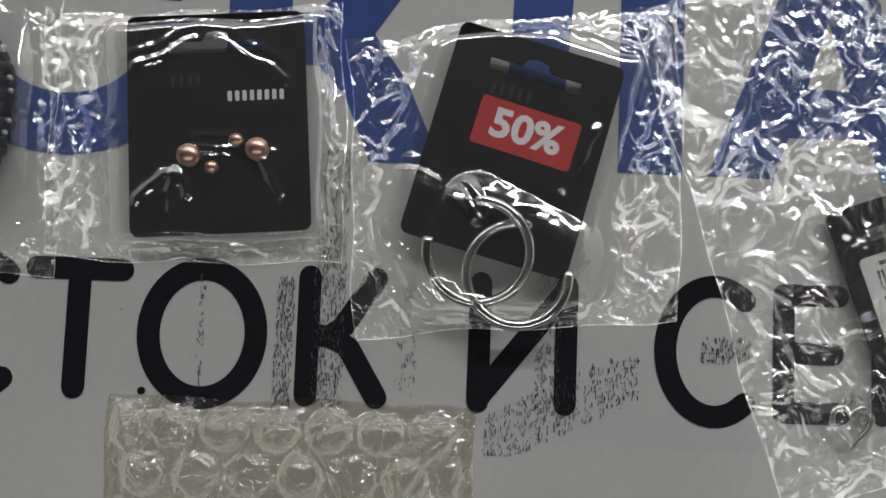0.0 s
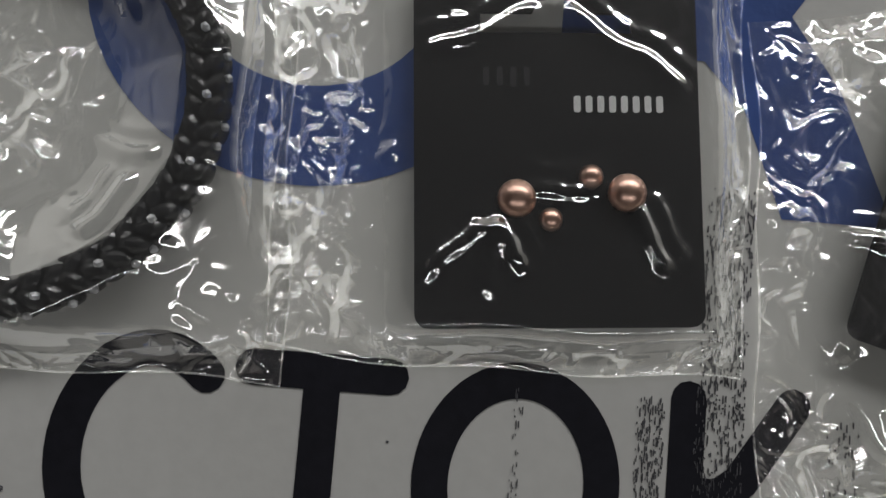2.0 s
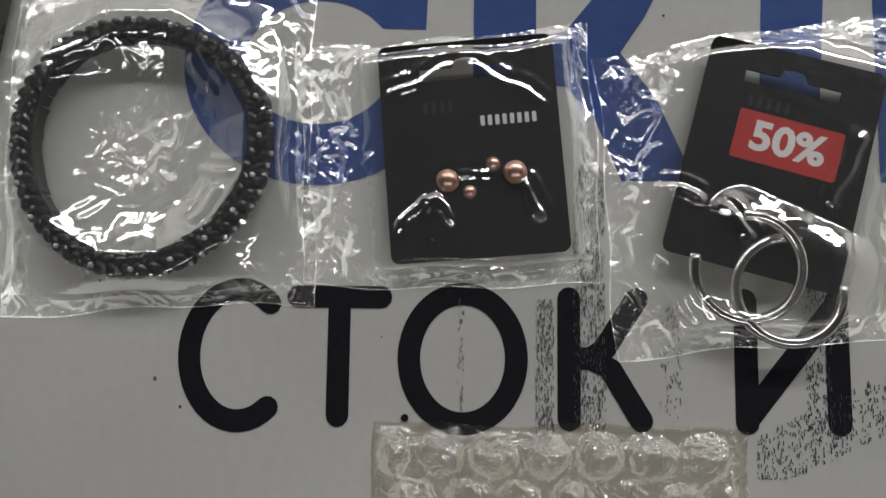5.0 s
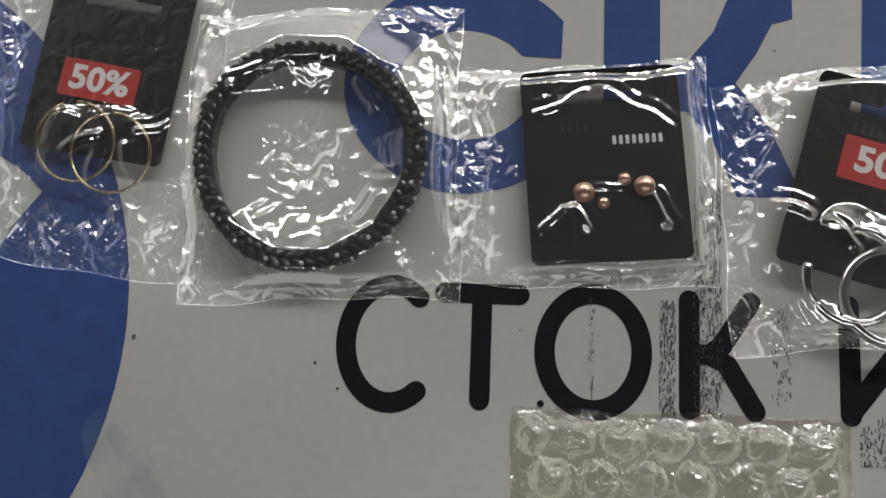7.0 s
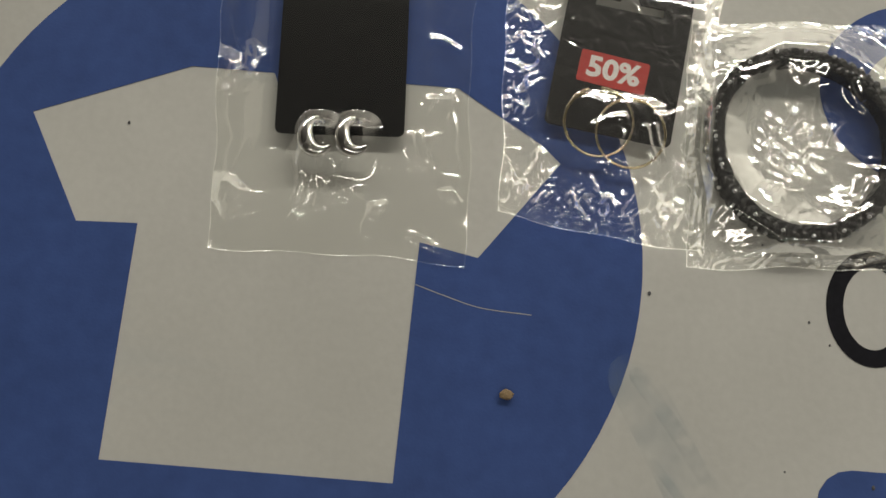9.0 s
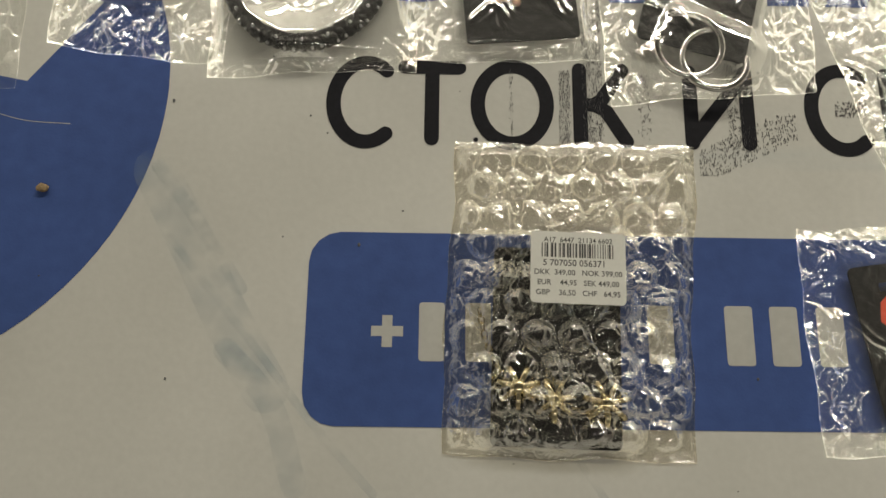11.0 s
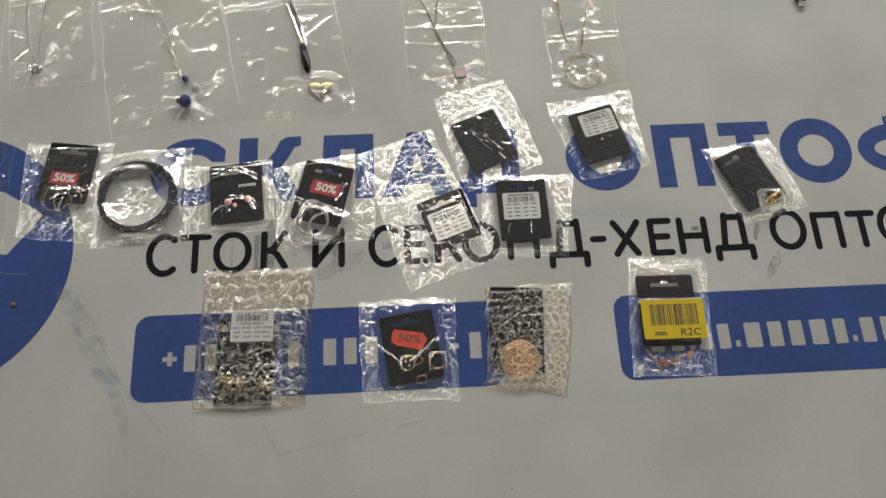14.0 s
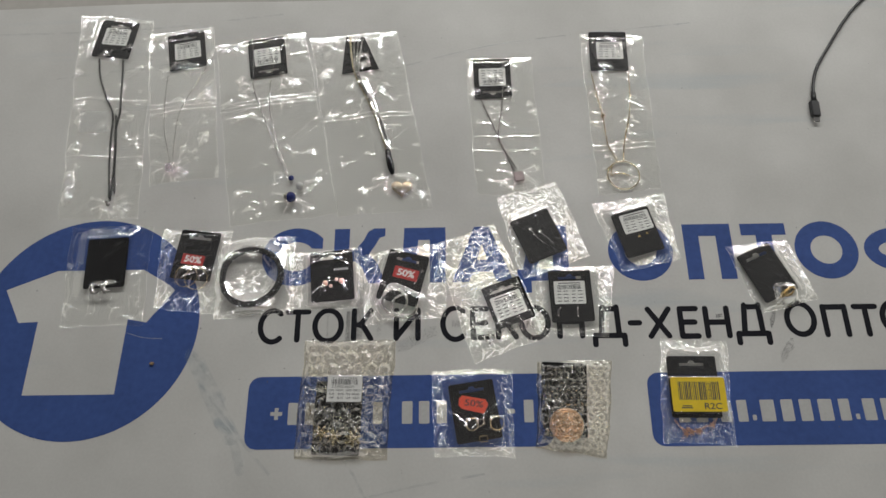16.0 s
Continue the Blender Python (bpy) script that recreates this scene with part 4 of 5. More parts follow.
# 50% card with thick silver hoops
p = thing("earring_pack", "bagged black card with red discount label and thick silver hoops", "earrings", PACKS)
m = pose(0.1212, 0.0750, 0.0050, 0, 0, -14.5)
board(p, m, 0.0490, 0.0635)
stoppers(p, m, ((-0.006, -0.010), (0.008, -0.012)), 0)
discount(p, m @ pose(0.0020, 0.0055, 0.00085, 0, 0, -1), 0.0295, 0.0142)
bm = bmesh.new()
for k in range(5):
    plate(bm, [rounded(0.0010, 0.0034, 0.0003, -0.0105 + 0.0026 * k, 0.0155, 1)], 0.0008, 0.0009)
bm.transform(m)
part("brand_bars", bm, GHOST, p)
for x, y, a0 in ((0.1120, 0.0452, 165), (0.1232, 0.0395, 75)):
    bm = bmesh.new()
    hoop(bm, x, y, 0.0085 if a0 > 100 else 0.0072, 0.0143, 0.0016, a0, a0 + 290, 4 if a0 > 100 else -3, 0)
    part("hoop", bm, SILVER, p, smooth=True)
for x, y in ((0.1065, 0.0606), (0.1300, 0.0560)):
    bm = bmesh.new()
    tube(bm, [(x - 0.004, y + 0.0005, 0.0082), (x - 0.002, y, 0.0082)], 0.00035, 6)
    tube(bm, [(x - 0.002, y, 0.0082), (x + 0.001, y - 0.0004, 0.0082)], 0.0011, 8)
    tube(bm, [(x + 0.001, y - 0.0004, 0.0082), (x + 0.006, y - 0.001, 0.0080)], 0.0004, 6)
    part("ear_post", bm, SILVER, p)
wrap("bag", ((0.0720, 0.1060), (0.1690, 0.1230), (0.1720, 0.0290), (0.0790, 0.0190)), ((0.1212, 0.0750, 0.049, 0.0635, -14.5, 0.0058, 0.014), (0.119, 0.044, 0.026, 0.018, -25, 0.0092, 0.026)), POLY, p, 53, creases=34, rough=0.0012,
     folds=((0.0800, 0.0560, 0.1010, 0.0240, 0.0010), (0.0760, 0.0720, 0.1030, 0.0640, 0.0012), (0.1030, 0.0640, 0.1140, 0.0520, 0.0012), (0.1340, 0.0620, 0.1460, 0.0840, 0.0010),
            (0.1500, 0.0420, 0.1690, 0.0350, 0.0012), (0.1560, 0.1050, 0.1500, 0.0700, 0.0010), (0.1620, 0.0980, 0.1690, 0.0700, 0.0010), (0.1400, 0.0300, 0.1640, 0.0240, 0.0010)))

# card with a price label and a silver heart chain
p = thing("necklace_pack", "crumpled bag with labelled black card, silver chain and heart", "necklace", PACKS)
m = pose(0.2432, 0.0432, 0.0030, 0, 0, 19.5)
board(p, m, 0.0475, 0.0530)
price_label(p, m @ pose(-0.0005, -0.0030, 0.0009), 0.0370, 0.0285, 5)
r3 = random.Random(12)
pts = [(0.2180 + 0.0030 * k + r3.uniform(-0.002, 0.002), 0.0040 + 0.0008 * k + 0.0055 * math.sin(k * 2.1), 0.0022) for k in range(20)]
chain("chain", pts, SILVER, p, 0.0024, 0.0003)
bm = bmesh.new()
heart = [(0.2205 + 0.0058 * math.sin(t) ** 3, 0.0005 + 0.00040 * (13 * math.cos(t) - 5 * math.cos(2 * t) - 2 * math.cos(3 * t) - math.cos(4 * t)), 0.0026) for t in [2 * math.pi * k / 40 for k in range(40)]]
tube(bm, heart, 0.0009, 8, closed=True)
part("heart_charm", bm, SILVER, p, smooth=True)
wrap("bag", ((0.1560, 0.1190), (0.2290, 0.1440), (0.2880, 0.0040), (0.2040, -0.0280)), ((0.2432, 0.0432, 0.0475, 0.053, 19.5, 0.0036, 0.014), (0.246, 0.007, 0.060, 0.010, 12, 0.0036, 0.012)), POLY_CRISP, p, 61, creases=60, rough=0.0014)

# plain card under crumpled film
p = thing("earring_pack", "black card with fine silver earrings under crumpled clear film", "earrings", PACKS)
m = pose(0.2830, 0.1262, 0.0040, 0, 0, 22)
board(p, m, 0.0490, 0.0590, hole=False)
stoppers(p, m, ((-0.010, 0.008), (0.004, 0.002)), 0)
for dx in (0.0, 0.011):
    bm = bmesh.new()
    ball(bm, 0.2735 + dx, 0.1340 - dx * 0.3, 0.0068, 0.0020)
    tube(bm, glide([(0.2735 + dx, 0.1340 - dx * 0.3, 0.0062), (0.2800 + dx, 0.1250, 0.0060), (0.2900 + dx, 0.1150, 0.0058)], 14), 0.0004, 6)
    part("drop_earring", bm, SILVER, p, smooth=True)
wrap("bag", ((0.2340, 0.1790), (0.3090, 0.2010), (0.3420, 0.1000), (0.2620, 0.0720)), ((0.2830, 0.1262, 0.049, 0.059, 22, 0.0050, 0.014),), POLY_CRISP, p, 67, creases=50, rough=0.0014)

# card with a slanting label and small gold studs
p = thing("earring_pack", "bagged black card with slanting price label and gold studs", "earrings", PACKS)
m = pose(0.4010, 0.1290, 0.0040, 0, 0, 15)
board(p, m, 0.0470, 0.0580, hole=False)
stoppers(p, m, ((-0.008, -0.012), (0.006, -0.012)), 0)
price_label(p, pose(0.4010, 0.1420, 0.0050, 0, 0, 14.5), 0.0360, 0.0250, 7)
for x, y in ((0.4025, 0.1225), (0.4120, 0.1262)):
    bm = bmesh.new()
    ball(bm, x, y, 0.0060, 0.0014)
    part("stud", bm, GOLD, p, smooth=True)
wrap("bag", ((0.3510, 0.1680), (0.4390, 0.1830), (0.4480, 0.0960), (0.3790, 0.0790)), ((0.4010, 0.1290, 0.047, 0.058, 15, 0.0050, 0.014),), POLY, p, 71, creases=40, rough=0.0013)

# card with a label and silver bars
p = thing("earring_pack", "bagged black card with price label and silver bar earrings", "earrings", PACKS)
m = pose(0.3162, 0.0498, 0.0040, 0, 0, 1.5)
board(p, m, 0.0490, 0.0630)
stoppers(p, m, ((-0.012, -0.016), (0.006, -0.016)), 0)
price_label(p, m @ pose(-0.0012, 0.0040, 0.0009, 0, 0, -1), 0.0360, 0.0280, 9)
bm = bmesh.new()
tube(bm, glide([(0.3030, 0.0350, 0.0058), (0.3000, 0.0310, 0.0062), (0.3005, 0.0250, 0.0058)], 12), 0.0008, 8)
part("bar_earring", bm, SILVER, p, smooth=True)
bm = bmesh.new()
tube(bm, [(0.3225, 0.0360, 0.0058), (0.3222, 0.0300, 0.0060), (0.3220, 0.0240, 0.0058)], 0.0008, 8)
part("bar_earring", bm, SILVER, p, smooth=True)
wrap("bag", ((0.2780, 0.0890), (0.3690, 0.0880), (0.3560, 0.0020), (0.2740, 0.0060)), ((0.3162, 0.0498, 0.049, 0.063, 1.5, 0.0050, 0.014),), POLY, p, 79, creases=40, rough=0.0013)

# card with a chunky gold hoop
p = thing("earring_pack", "bagged black card with a chunky gold hoop at its corner", "earrings", PACKS)
m = pose(0.5450, 0.0745, 0.0045, 0, 0, 24)
board(p, m, 0.0440, 0.0630)
stoppers(p, m, ((0.000, -0.020), (0.012, -0.022)), 0)
for x, y, tilt in ((0.5640, 0.0490, 60), (0.5580, 0.0470, 75)):
    bm = bmesh.new()
    hoop(bm, x, y, 0.0110, 0.0062, 0.0014, 0, 330, tilt, 30)
    part("hoop", bm, GOLD, p, smooth=True)
wrap("bag", ((0.5020, 0.1080), (0.5740, 0.1200), (0.6010, 0.0430), (0.5330, 0.0270)), ((0.5450, 0.0745, 0.044, 0.063, 24, 0.0056, 0.014), (0.561, 0.048, 0.012, 0.010, 0, 0.0170, 0.012)), POLY, p, 83, rough=0.0010)

# bubble bag with a star bracelet
p = thing("bracelet_pack", "bubble wrap pouch with black card, price label and star bracelet", "bracelet", PACKS)
m = pose(0.0514, -0.0865, 0.0030, 0, 0, -1.5)
board(p, m, 0.0520, 0.0800, hole=False)
wrap("bag", ((0.0100, 0.0025), (0.1135, 0.0005), (0.1050, -0.1325), (0.0050, -0.1285)), ((0.0512, -0.0945, 0.050, 0.064, 0, 0.0038, 0.012), (0.055, -0.106, 0.045, 0.010, 0, 0.0055, 0.010)), BUBBLE, p, 91, creases=40, rough=0.0013, cell=0.0006, flat=0.0032, bubbles=0.0145, calm=0.0)
price_label(p, pose(0.0592, -0.0562, 0.0130, 0, 0, -1.5), 0.0382, 0.0292, 11, text=True)
for x, y, s in ((0.0352, -0.1032, 1.0), (0.0492, -0.1080, 1.0), (0.0698, -0.1090, 1.1)):
    bm = bmesh.new()
    for k in range(7):
        a = 2 * math.pi * k / 7 + 0.2
        tube(bm, [(x, y, 0.0088), (x + 0.0045 * s * math.cos(a), y + 0.0045 * s * math.sin(a), 0.0092), (x + 0.0085 * s * math.cos(a), y + 0.0085 * s * math.sin(a), 0.0082)], 0.0013, 6)
    ball(bm, x, y, 0.0094, 0.0028, 0.6)
    part("star", bm, PALE_GOLD, p, smooth=True)
chain("chain", [(0.0200, -0.0720), (0.0240, -0.0880), (0.0330, -0.1020), (0.0490, -0.1080), (0.0620, -0.1120), (0.0700, -0.1090), (0.0800, -0.1050)], PALE_GOLD, p, 0.0028, 0.0004, 0.0046)

# red tag card with ring earrings
p = thing("earring_pack", "bagged black card with orange discount tag and gold rings", "earrings", PACKS)
m = pose(0.2020, -0.0812, 0.0038, 0, 0, 8.5)
board(p, m, 0.0500, 0.0645)
stoppers(p, m, ((0.004, -0.010), (0.014, -0.010)), 0)
bm = bmesh.new()
plate(bm, [[(-0.0140, 0.0040), (-0.0115, 0.0072), (0.0120, 0.0052), (0.0155, 0.0005), (0.0115, -0.0090), (-0.0100, -0.0062), (-0.0140, -0.0030)]], 0.0008, 0.00098)
bm.transform(m @ pose(-0.0010, 0.0085, 0, 0, 0, -14) @ Matrix.Diagonal((1.1, 1.1, 1, 1)))
tag = part("discount_tag", bm, ORANGE, p, "orange tag with dark figures")
lettering("print_line", "50%", 0.0100, PRINT, tag, m @ pose(0.0000, 0.0082, 0.00102, 0, 0, -16), squeeze=1.25)
for x, y, rr, wire in ((0.1985, -0.0955, 0.0066, 0.0004), (0.2255, -0.0945, 0.0072, 0.0005)):
    bm = bmesh.new()
    hoop(bm, x, y, 0.0062, rr, wire, 0, 350, 8, 20)
    part("ring_earring", bm, GOLD, p, smooth=True)
for x, y, turn in ((0.2075, -0.0940, 25), (0.2105, -0.1110, 5)):
    bm = bmesh.new()
    tube(bm, [(*(Matrix.Rotation(radians(turn), 2) @ Vector(q) + Vector((x, y))), 0.0060) for q in rounded(0.0085, 0.0062, 0.001, 0, 0, 2)], 0.00055, 6, closed=True)
    part("square_drop", bm, PALE_GOLD, p)
wrap("bag", ((0.1550, -0.0345), (0.2450, -0.0345), (0.2425, -0.1300), (0.1570, -0.1275)), ((0.2020, -0.0812, 0.050, 0.0645, 8.5, 0.0046, 0.014), (0.1985, -0.0955, 0.008, 0.008, 0, 0.0060, 0.010), (0.2255, -0.0945, 0.010, 0.010, 0, 0.0062, 0.010)), POLY, p, 97, creases=26, rough=0.0011,
     folds=((0.1565, -0.0670, 0.1965, -0.0990, 0.0013), (0.1965, -0.0990, 0.2400, -0.0630, 0.0012), (0.1560, -0.0770, 0.1740, -0.1220, 0.0011), (0.2190, -0.0890, 0.2425, -0.1290, 0.0012),
            (0.1570, -0.0420, 0.2050, -0.0390, 0.0010), (0.2050, -0.0380, 0.2430, -0.0430, 0.0010), (0.1965, -0.0990, 0.1880, -0.1180, 0.0010), (0.2360, -0.0550, 0.2420, -0.1000, 0.0010)))

# bubble bag with a rose gold disc
p = thing("pendant_pack", "bubble wrap pouch with black card and rose gold disc", "pendant", PACKS)
m = pose(0.3000, -0.0690, 0.0030, 0, 0, -3.5)
board(p, m, 0.0500, 0.0810, hole=False)
bm = bmesh.new()
for k in range(6):
    hoop(bm, 0.3005, -0.0975, 0.0062 + 0.0004 * (k % 2), 0.0175 - 0.0028 * k, 0.0009, 0, 359, 0, 0)
ball(bm, 0.3005, -0.0975, 0.0055, 0.0180, 0.06)
for k in range(14):
    a = 2 * math.pi * k / 14
    tube(bm, [(0.3005 + 0.004 * math.cos(a), -0.0975 + 0.004 * math.sin(a), 0.0066), (0.3005 + 0.011 * math.cos(a + 0.3), -0.0975 + 0.011 * math.sin(a + 0.3), 0.0069), (0.3005 + 0.018 * math.cos(a), -0.0975 + 0.018 * math.sin(a), 0.0064)], 0.0006, 5)
part("disc_pendant", bm, COPPER, p, "round rose gold filigree disc", smooth=True)
wrap("bag", ((0.2740, -0.0262), (0.3570, -0.0265), (0.3420, -0.1325), (0.2670, -0.1190)), ((0.3000, -0.0690, 0.050, 0.081, -3.5, 0.0036, 0.012), (0.3005, -0.0975, 0.026, 0.026, 0, 0.0075, 0.012)), BUBBLE, p, 101, creases=34, rough=0.0012, cell=0.0006, flat=0.0026, bubbles=0.0088, calm=0.0)

# yellow label with star charms
p = thing("earring_pack", "clear bag with yellow bar code label and gold star charms", "earrings", PACKS)
m = pose(0.4430, -0.0570, 0.0028, 0, 0, -1)
board(p, m, 0.0540, 0.0680)
bm = bmesh.new()
plate(bm, [rounded(0.0585, 0.0372, 0.0022)], 0, 0.0002)
my = pose(0.4455, -0.0668, 0.0088, 0, 0, -0.8)
bm.transform(my)
lab = part("yellow_label", bm, YELLOW, p, "yellow bar code label")
r4, rows, x = random.Random(3), [], -0.0215
while x < 0.022:
    t = r4.choice((0.0005, 0.0008, 0.0013))
    rows.append((x, 0.0040, t, 0.0200))
    x += t + r4.choice((0.0005, 0.0008, 0.0012))
bars("bar_code", rows, PRINT, lab, my @ Matrix.Translation((0, 0, 0.0002)))["kind"] = "stuff"
lettering("print_line", "R2C", 0.0095, PRINT, lab, my @ pose(0.0140, -0.0130, 0.00024), squeeze=1.15)
bars("small_print", [(-0.014, -0.0125, 0.010, 0.0012), (-0.014, -0.0145, 0.012, 0.0012)], PRINT, lab, my @ Matrix.Translation((0, 0, 0.0002)))
for x, y, s in ((0.4285, -0.1075, 1.0), (0.4345, -0.1058, 1.0), (0.4425, -0.1050, 1.1), (0.4580, -0.0985, 1.0), (0.4310, -0.1030, 0.8)):
    bm = bmesh.new()
    star = [(x + (0.0042 if k % 2 == 0 else 0.0017) * s * math.cos(math.pi * k / 5 + x * 900), y + (0.0042 if k % 2 == 0 else 0.0017) * s * math.sin(math.pi * k / 5 + x * 900)) for k in range(10)]
    plate(bm, [star], 0.0016, 0.0026)
    part("star_charm", bm, ROSE, p)
chain("chain", [(0.4180, -0.0930), (0.4260, -0.1030), (0.4400, -0.1050), (0.4500, -0.1000), (0.4580, -0.0985), (0.4640, -0.0910)], ROSE, p, 0.0020, 0.0003, 0.0018)
wrap("bag", ((0.4130, -0.0020), (0.4860, -0.0050), (0.4800, -0.1200), (0.4030, -0.1165)), ((0.4430, -0.0570, 0.054, 0.068, -1, 0.0040, 0.014), (0.4455, -0.0668, 0.056, 0.034, 0, 0.0058, 0.010)), POLY, p, 103, creases=30, rough=0.0011)


# ---- necklaces in long bags ----
def pulled(x, y):
    """Short folds that spread in the film round a pendant."""
    return [(x + 0.007 * math.cos(radians(a)), y + 0.007 * math.sin(radians(a)), x + r * math.cos(radians(a)), y + r * math.sin(radians(a)), 0.0016)
            for a, r in ((25, 0.026), (160, 0.028), (200, 0.024), (250, 0.024), (285, 0.026), (330, 0.028))]


def necklace(label, card, labels, bag, strands, mat, seed, pitch=0.0022, wire=0.0003, seams=(0.45,), flip=False, at=None):
    p = thing("necklace_pack", label, "necklace", "necklaces in long bags")
    x, y, turn, w, h = card
    m = pose(x, y, 0.0012, 0, 0, turn + (180 if flip else 0))
    board(p, m, w, h)
    if labels:
        price_label(p, m @ pose(*labels, 0.0009), 0.0350, 0.0275, seed)
    for s in strands:
        chain("chain", s, mat, p, pitch, wire, 0.0018)
    wrap("bag", bag, ((x, y, w, h, turn, 0.0016, 0.010),), POLY_SOFT, p, seed, rough=0.00034, creases=4, cell=0.0009, seams=seams, folds=pulled(*at) if at else ())
    return p


p = necklace("long clear bag with labelled black card and dark link necklace", (-0.2790, 0.4320, -7, 0.0520, 0.0610), (0, 0.004), ((-0.3340, 0.4750), (-0.2310, 0.4640), (-0.2080, 0.1610), (-0.3070, 0.1600)),
             [[(-0.2966, 0.3999), (-0.2900, 0.3700), (-0.2771, 0.3387), (-0.2635, 0.3112), (-0.2600, 0.2750), (-0.2560, 0.2378), (-0.2500, 0.2000), (-0.2472, 0.1850)],
              [(-0.2639, 0.3991), (-0.2600, 0.3700), (-0.2573, 0.3382), (-0.2544, 0.3153), (-0.2560, 0.2850), (-0.2519, 0.2625), (-0.2470, 0.2250), (-0.2421, 0.1934)],
              [(-0.2590, 0.3100), (-0.2530, 0.2700), (-0.2490, 0.2300), (-0.2460, 0.1830)]], DARK_CHAIN, 201, 0.0030, 0.0006, (0.44, 0.72), at=(-0.2471, 0.1790))
bm = bmesh.new()
ball(bm, -0.2471, 0.1790, 0.0032, 0.0028, 0.8)
ball(bm, -0.2500, 0.1830, 0.0026, 0.0020, 0.8)
part("charm", bm, OLD_SILVER, p, smooth=True)
bm = bmesh.new()
bm.faces.new([bm.verts.new((x, y, 0.0022)) for x, y in ((-0.3058, 0.3174), (-0.2695, 0.3157), (-0.2662, 0.2822), (-0.3050, 0.2839))])
part("inner_sheet", bm, MILKY, p, "small clear plastic square")

p = necklace("long clear bag with labelled black card and fine silver necklace", (-0.1775, 0.4103, 10, 0.0500, 0.0600), (0.001, 0), ((-0.2335, 0.4400), (-0.1459, 0.4500), (-0.1144, 0.2170), (-0.2000, 0.2050)),
             [[(-0.1981, 0.3699), (-0.1975, 0.3400), (-0.1962, 0.3166), (-0.1900, 0.2778), (-0.1775, 0.2361)], [(-0.1484, 0.3822), (-0.1650, 0.3400), (-0.1754, 0.3117), (-0.1765, 0.2700), (-0.1749, 0.2402)]], SILVER, 207, 0.0018, 0.00025, (0.5, 0.53, 0.56), at=(-0.1765, 0.2300))
bm = bmesh.new()
hoop(bm, -0.1765, 0.2300, 0.0024, 0.0068, 0.0006, 0, 359)
for k in range(7):
    a = 2 * math.pi * k / 7
    ball(bm, -0.1765 + 0.0042 * math.cos(a), 0.2300 + 0.0042 * math.sin(a), 0.0026, 0.0019, 0.6)
part("round_pendant", bm, SILVER, p, smooth=True)

p = necklace("long clear bag with labelled black card and blue bead necklace", (-0.0665, 0.3965, 9, 0.0500, 0.0620), (0, -0.001), ((-0.1384, 0.4180), (-0.0182, 0.4380), (0.0396, 0.1622), (-0.0921, 0.1470)),
             [[(-0.0898, 0.4271), (-0.0850, 0.3900), (-0.0800, 0.3445), (-0.0554, 0.2832), (-0.0313, 0.2249), (-0.0238, 0.2103)], [(-0.0400, 0.4290), (-0.0560, 0.3900), (-0.0582, 0.3263), (-0.0438, 0.2662), (-0.0257, 0.2168), (-0.0200, 0.2000)]], SILVER, 211, 0.0020, 0.0003, (0.36, 0.38, 0.4), flip=True, at=(-0.0185, 0.1822))
for x, y, r, mt, nm in ((-0.0205, 0.2105, 0.0036, BLUE_STONE, "blue_bead"), (-0.0090, 0.1985, 0.0048, PEARL, "pearl_bead"), (-0.0185, 0.1822, 0.0068, BLUE_STONE, "blue_bead"), (-0.0228, 0.1826, 0.0062, SILVER, "silver_cap")):
    bm = bmesh.new()
    ball(bm, x, y, 0.0008 + r, r)
    part(nm, bm, mt, p, smooth=True)

p = thing("necklace_pack", "long clear bag with small black card and gold heart locket", "necklace", "necklaces in long bags")
bm = bmesh.new()
plate(bm, [[(0.0355, 0.3670), (0.0850, 0.3735), (0.0640, 0.4250), (0.0600, 0.4270), (0.0560, 0.4200), (0.0440, 0.4190), (0.0420, 0.4270), (0.0385, 0.4260)]], 0.0012, 0.0020)
part("card", bm, BOARD, p)
for k in range(4):
    o = 0.0017 * (k - 1.5)
    chain("chain", [(0.0440 + 0.006 * k, 0.4270 - 0.001 * k), (0.0500 + o + 0.002 * k, 0.3950), (0.0560 + o, 0.3650), (0.0745 + o, 0.3231), (0.0902 + o, 0.2841), (0.0997 + o * 0.6, 0.2464)], OLD_SILVER if k else BRASS, p, 0.0024, 0.0005, 0.0024 + 0.0004 * (k % 2))
bm = bmesh.new()
bmesh.ops.create_uvsphere(bm, u_segments=14, v_segments=12, radius=1, matrix=pose(0.1030, 0.2280, 0.0050, 0, 0, 12) @ Matrix.Diagonal((0.0046, 0.0170, 0.0042, 1)))
tube(bm, [(0.0996, 0.2470, 0.0040), (0.1002, 0.2430, 0.0044), (0.1008, 0.2400, 0.0046)], 0.0036, 10)
part("dark_tassel", bm, DARK_METAL, p, smooth=True)
bm = bmesh.new()
loop = [(0.1180 + 0.00083 * 16 * math.sin(t) ** 3, 0.1945 + 0.00080 * (13 * math.cos(t) - 5 * math.cos(2 * t) - 2 * math.cos(3 * t) - math.cos(4 * t))) for t in [2 * math.pi * k / 48 for k in range(48)]]
rings = []
for s, z in ((1.0, 0.0012), (1.0, 0.0026), (0.93, 0.0040), (0.75, 0.0050), (0.45, 0.0056), (0.1, 0.0058)):
    rings.append([bm.verts.new((0.1180 + (a - 0.1180) * s, 0.1945 + (b - 0.1945) * s, z)) for a, b in loop])
for a, b in zip(rings, rings[1:]):
    for k in range(48):
        bm.faces.new((a[k], a[(k + 1) % 48], b[(k + 1) % 48], b[k]))
bm.faces.new(rings[-1])
bm.faces.new(rings[0][::-1])
part("heart_locket", bm, BRASS, p, "domed brushed brass heart locket", smooth=True)
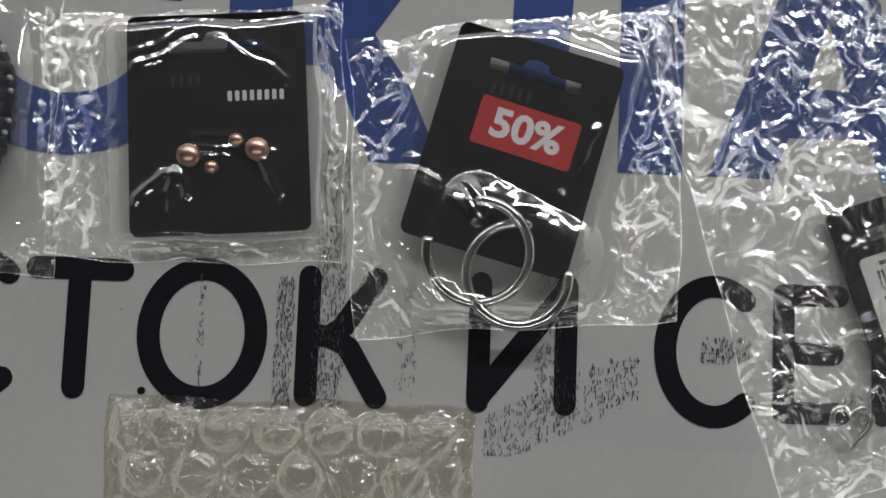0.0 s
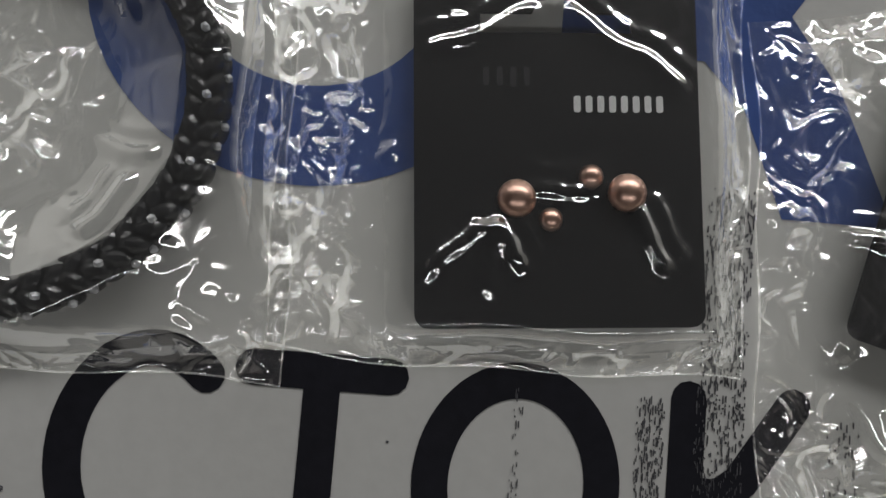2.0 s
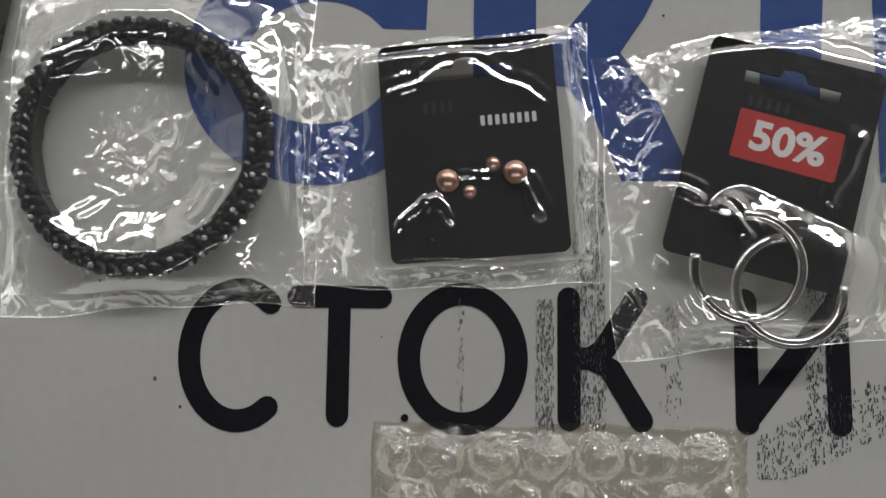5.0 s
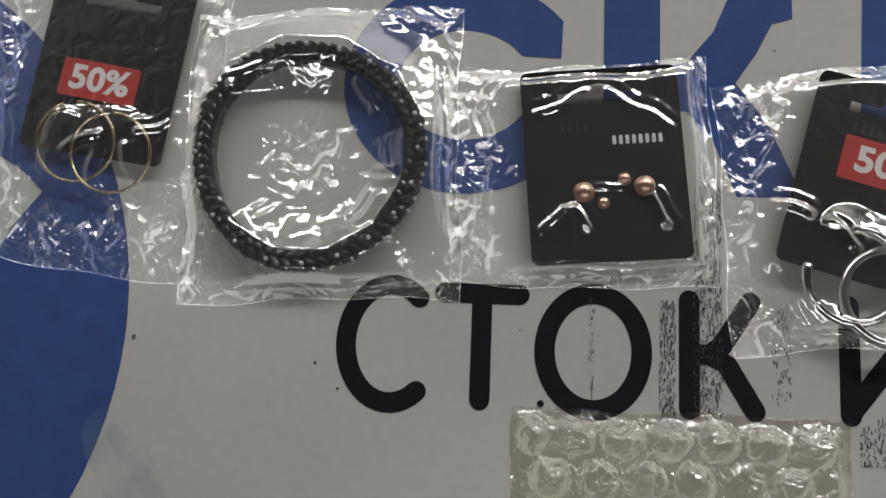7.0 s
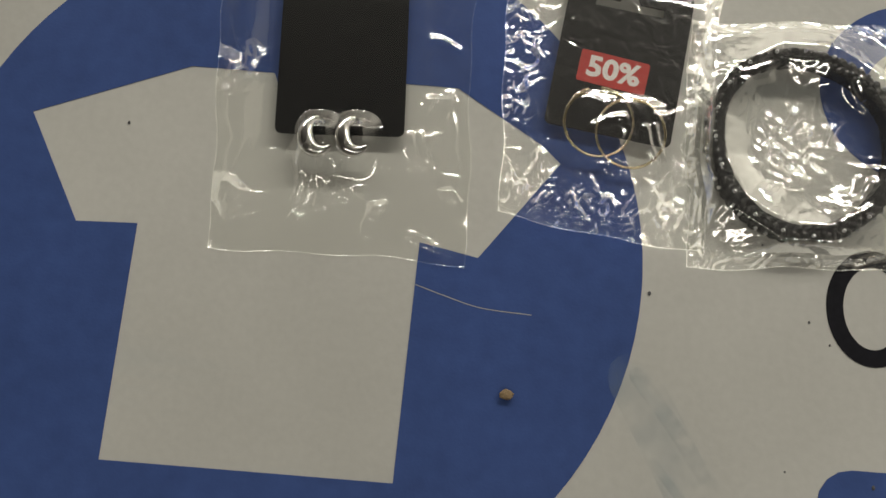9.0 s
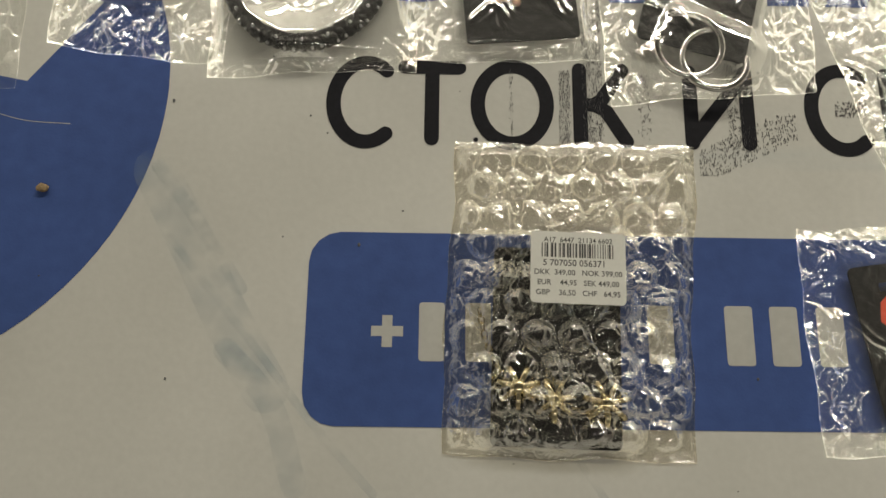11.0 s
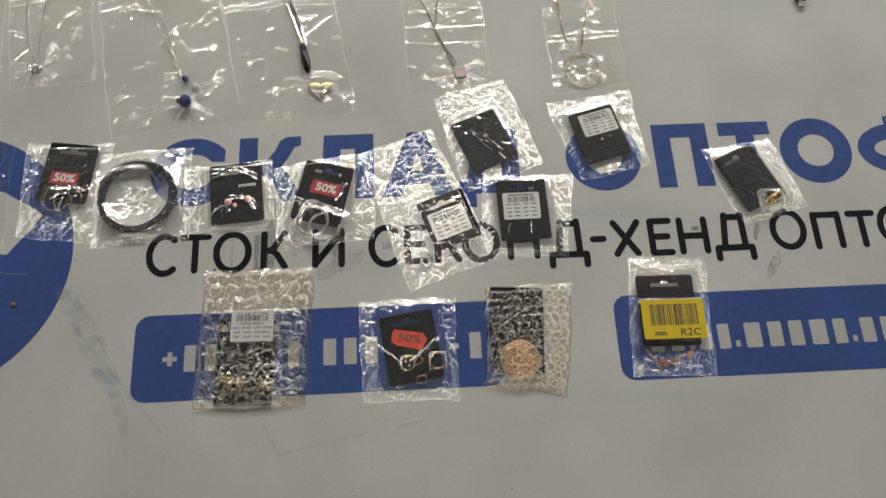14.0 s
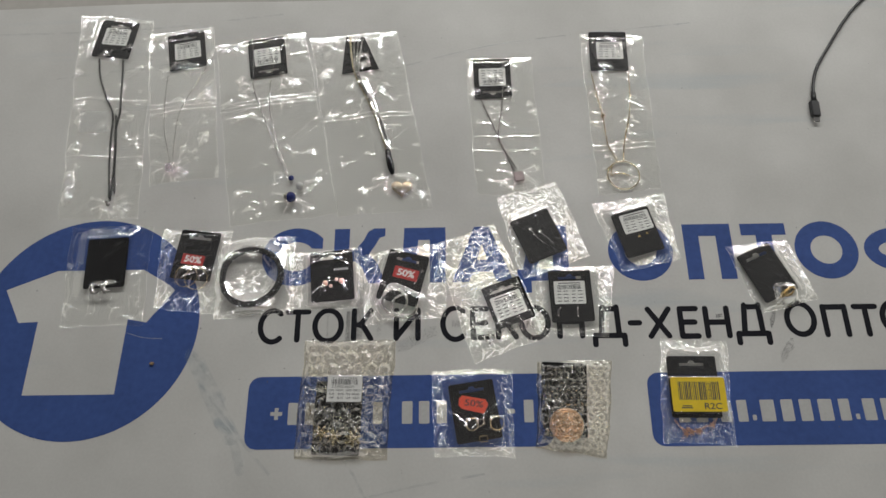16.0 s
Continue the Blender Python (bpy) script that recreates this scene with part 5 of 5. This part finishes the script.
wrap("bag", ((-0.0098, 0.4270), (0.1083, 0.4360), (0.1556, 0.1661), (0.0391, 0.1584)), ((0.0600, 0.395, 0.044, 0.05, 5, 0.0018, 0.010), (0.118, 0.196, 0.018, 0.018, 0, 0.0060, 0.012), (0.078, 0.30, 0.004, 0.11, 18, 0.0030, 0.010)), POLY_SOFT, p, 217, rough=0.00036, creases=5, cell=0.0009, seams=(0.48, 0.5), folds=pulled(0.118, 0.196))

p = necklace("long clear bag with labelled black card and rose square pendant", (0.2352, 0.3545, 1, 0.0490, 0.0610), (0, -0.002), ((0.2007, 0.3870), (0.2869, 0.3885), (0.2962, 0.1825), (0.2114, 0.1842)),
             [[(0.2187, 0.3239), (0.2290, 0.2960), (0.2388, 0.2681), (0.2549, 0.2228), (0.2595, 0.2163)], [(0.2504, 0.3809), (0.2480, 0.3400), (0.2462, 0.3102), (0.2401, 0.2639), (0.2500, 0.2400), (0.2610, 0.2188)]], OLD_SILVER, 223, 0.0022, 0.00035, (0.6, 0.7), flip=True, at=(0.2636, 0.2075))
bm = bmesh.new()
bmesh.ops.create_cube(bm, size=1, matrix=pose(0.2636, 0.2075, 0.0030, 0, 0, 8) @ Matrix.Diagonal((0.0120, 0.0130, 0.0032, 1)))
bmesh.ops.bevel(bm, geom=bm.edges[:], offset=0.0008, segments=2, affect="EDGES")
part("square_pendant", bm, MAUVE, p, "pale mauve metal square")

p = necklace("long clear bag with labelled black card and gold ring pendant", (0.3912, 0.3942, -1.5, 0.0500, 0.0625), (0.002, 0.001), ((0.3552, 0.4250), (0.4382, 0.4180), (0.4373, 0.1874), (0.3606, 0.1812)),
             [[(0.3658, 0.3599), (0.3700, 0.3250), (0.3748, 0.2943), (0.3775, 0.2526), (0.3830, 0.2380), (0.3875, 0.2250)], [(0.4142, 0.3604), (0.4130, 0.3250), (0.4088, 0.2935), (0.3992, 0.2562), (0.3945, 0.2260)], [(0.3720, 0.2150), (0.3800, 0.2200), (0.3780, 0.2080), (0.3900, 0.2100), (0.4020, 0.2060)]], PALE_GOLD, 227, 0.0020, 0.0003, (0.72, 0.75), at=(0.3930, 0.2068))
bm = bmesh.new()
hoop(bm, 0.3930, 0.2068, 0.0024, 0.0195, 0.0007, 0, 359.5)
part("ring_pendant", bm, PALE_GOLD, p, smooth=True)
bm = bmesh.new()
ball(bm, 0.3750, 0.2930, 0.0030, 0.0028, 0.8)
part("clasp", bm, PALE_GOLD, p, smooth=True)

# ---- cable ----
p = thing("usb_cable", "black cable with a small metal-tipped plug lying on the banner", "cable")
bm = bmesh.new()
tube(bm, glide([(0.92, 0.62, 0.0022), (0.84, 0.555, 0.0022), (0.7437, 0.4704, 0.0022), (0.7139, 0.4378, 0.0022), (0.6875, 0.4012, 0.0022), (0.6609, 0.3612, 0.0022), (0.6506, 0.3350, 0.0026), (0.6468, 0.3190, 0.0036)], 60), 0.0020, 12)
part("cord", bm, RUBBER, p, smooth=True)
bm = bmesh.new()
tube(bm, [(0.6470, 0.3200, 0.0036), (0.6464, 0.3130, 0.0036), (0.6459, 0.3060, 0.0036)], 0.0030, 12)
part("strain_relief", bm, RUBBER, p, smooth=True)
bm = bmesh.new()
bmesh.ops.create_cube(bm, size=1, matrix=pose(0.6444, 0.2960, 0.0036, 0, 0, -3.5) @ Matrix.Diagonal((0.0115, 0.0240, 0.0068, 1)))
bmesh.ops.bevel(bm, geom=bm.edges[:], offset=0.0015, segments=3, affect="EDGES")
part("plug_body", bm, RUBBER, p)
bm = bmesh.new()
bmesh.ops.create_cube(bm, size=1, matrix=pose(0.6435, 0.2805, 0.0036, 0, 0, -3.5) @ Matrix.Diagonal((0.0072, 0.0085, 0.0022, 1)))
bmesh.ops.bevel(bm, geom=bm.edges[:], offset=0.0004, segments=2, affect="EDGES")
part("metal_tip", bm, SILVER, p)
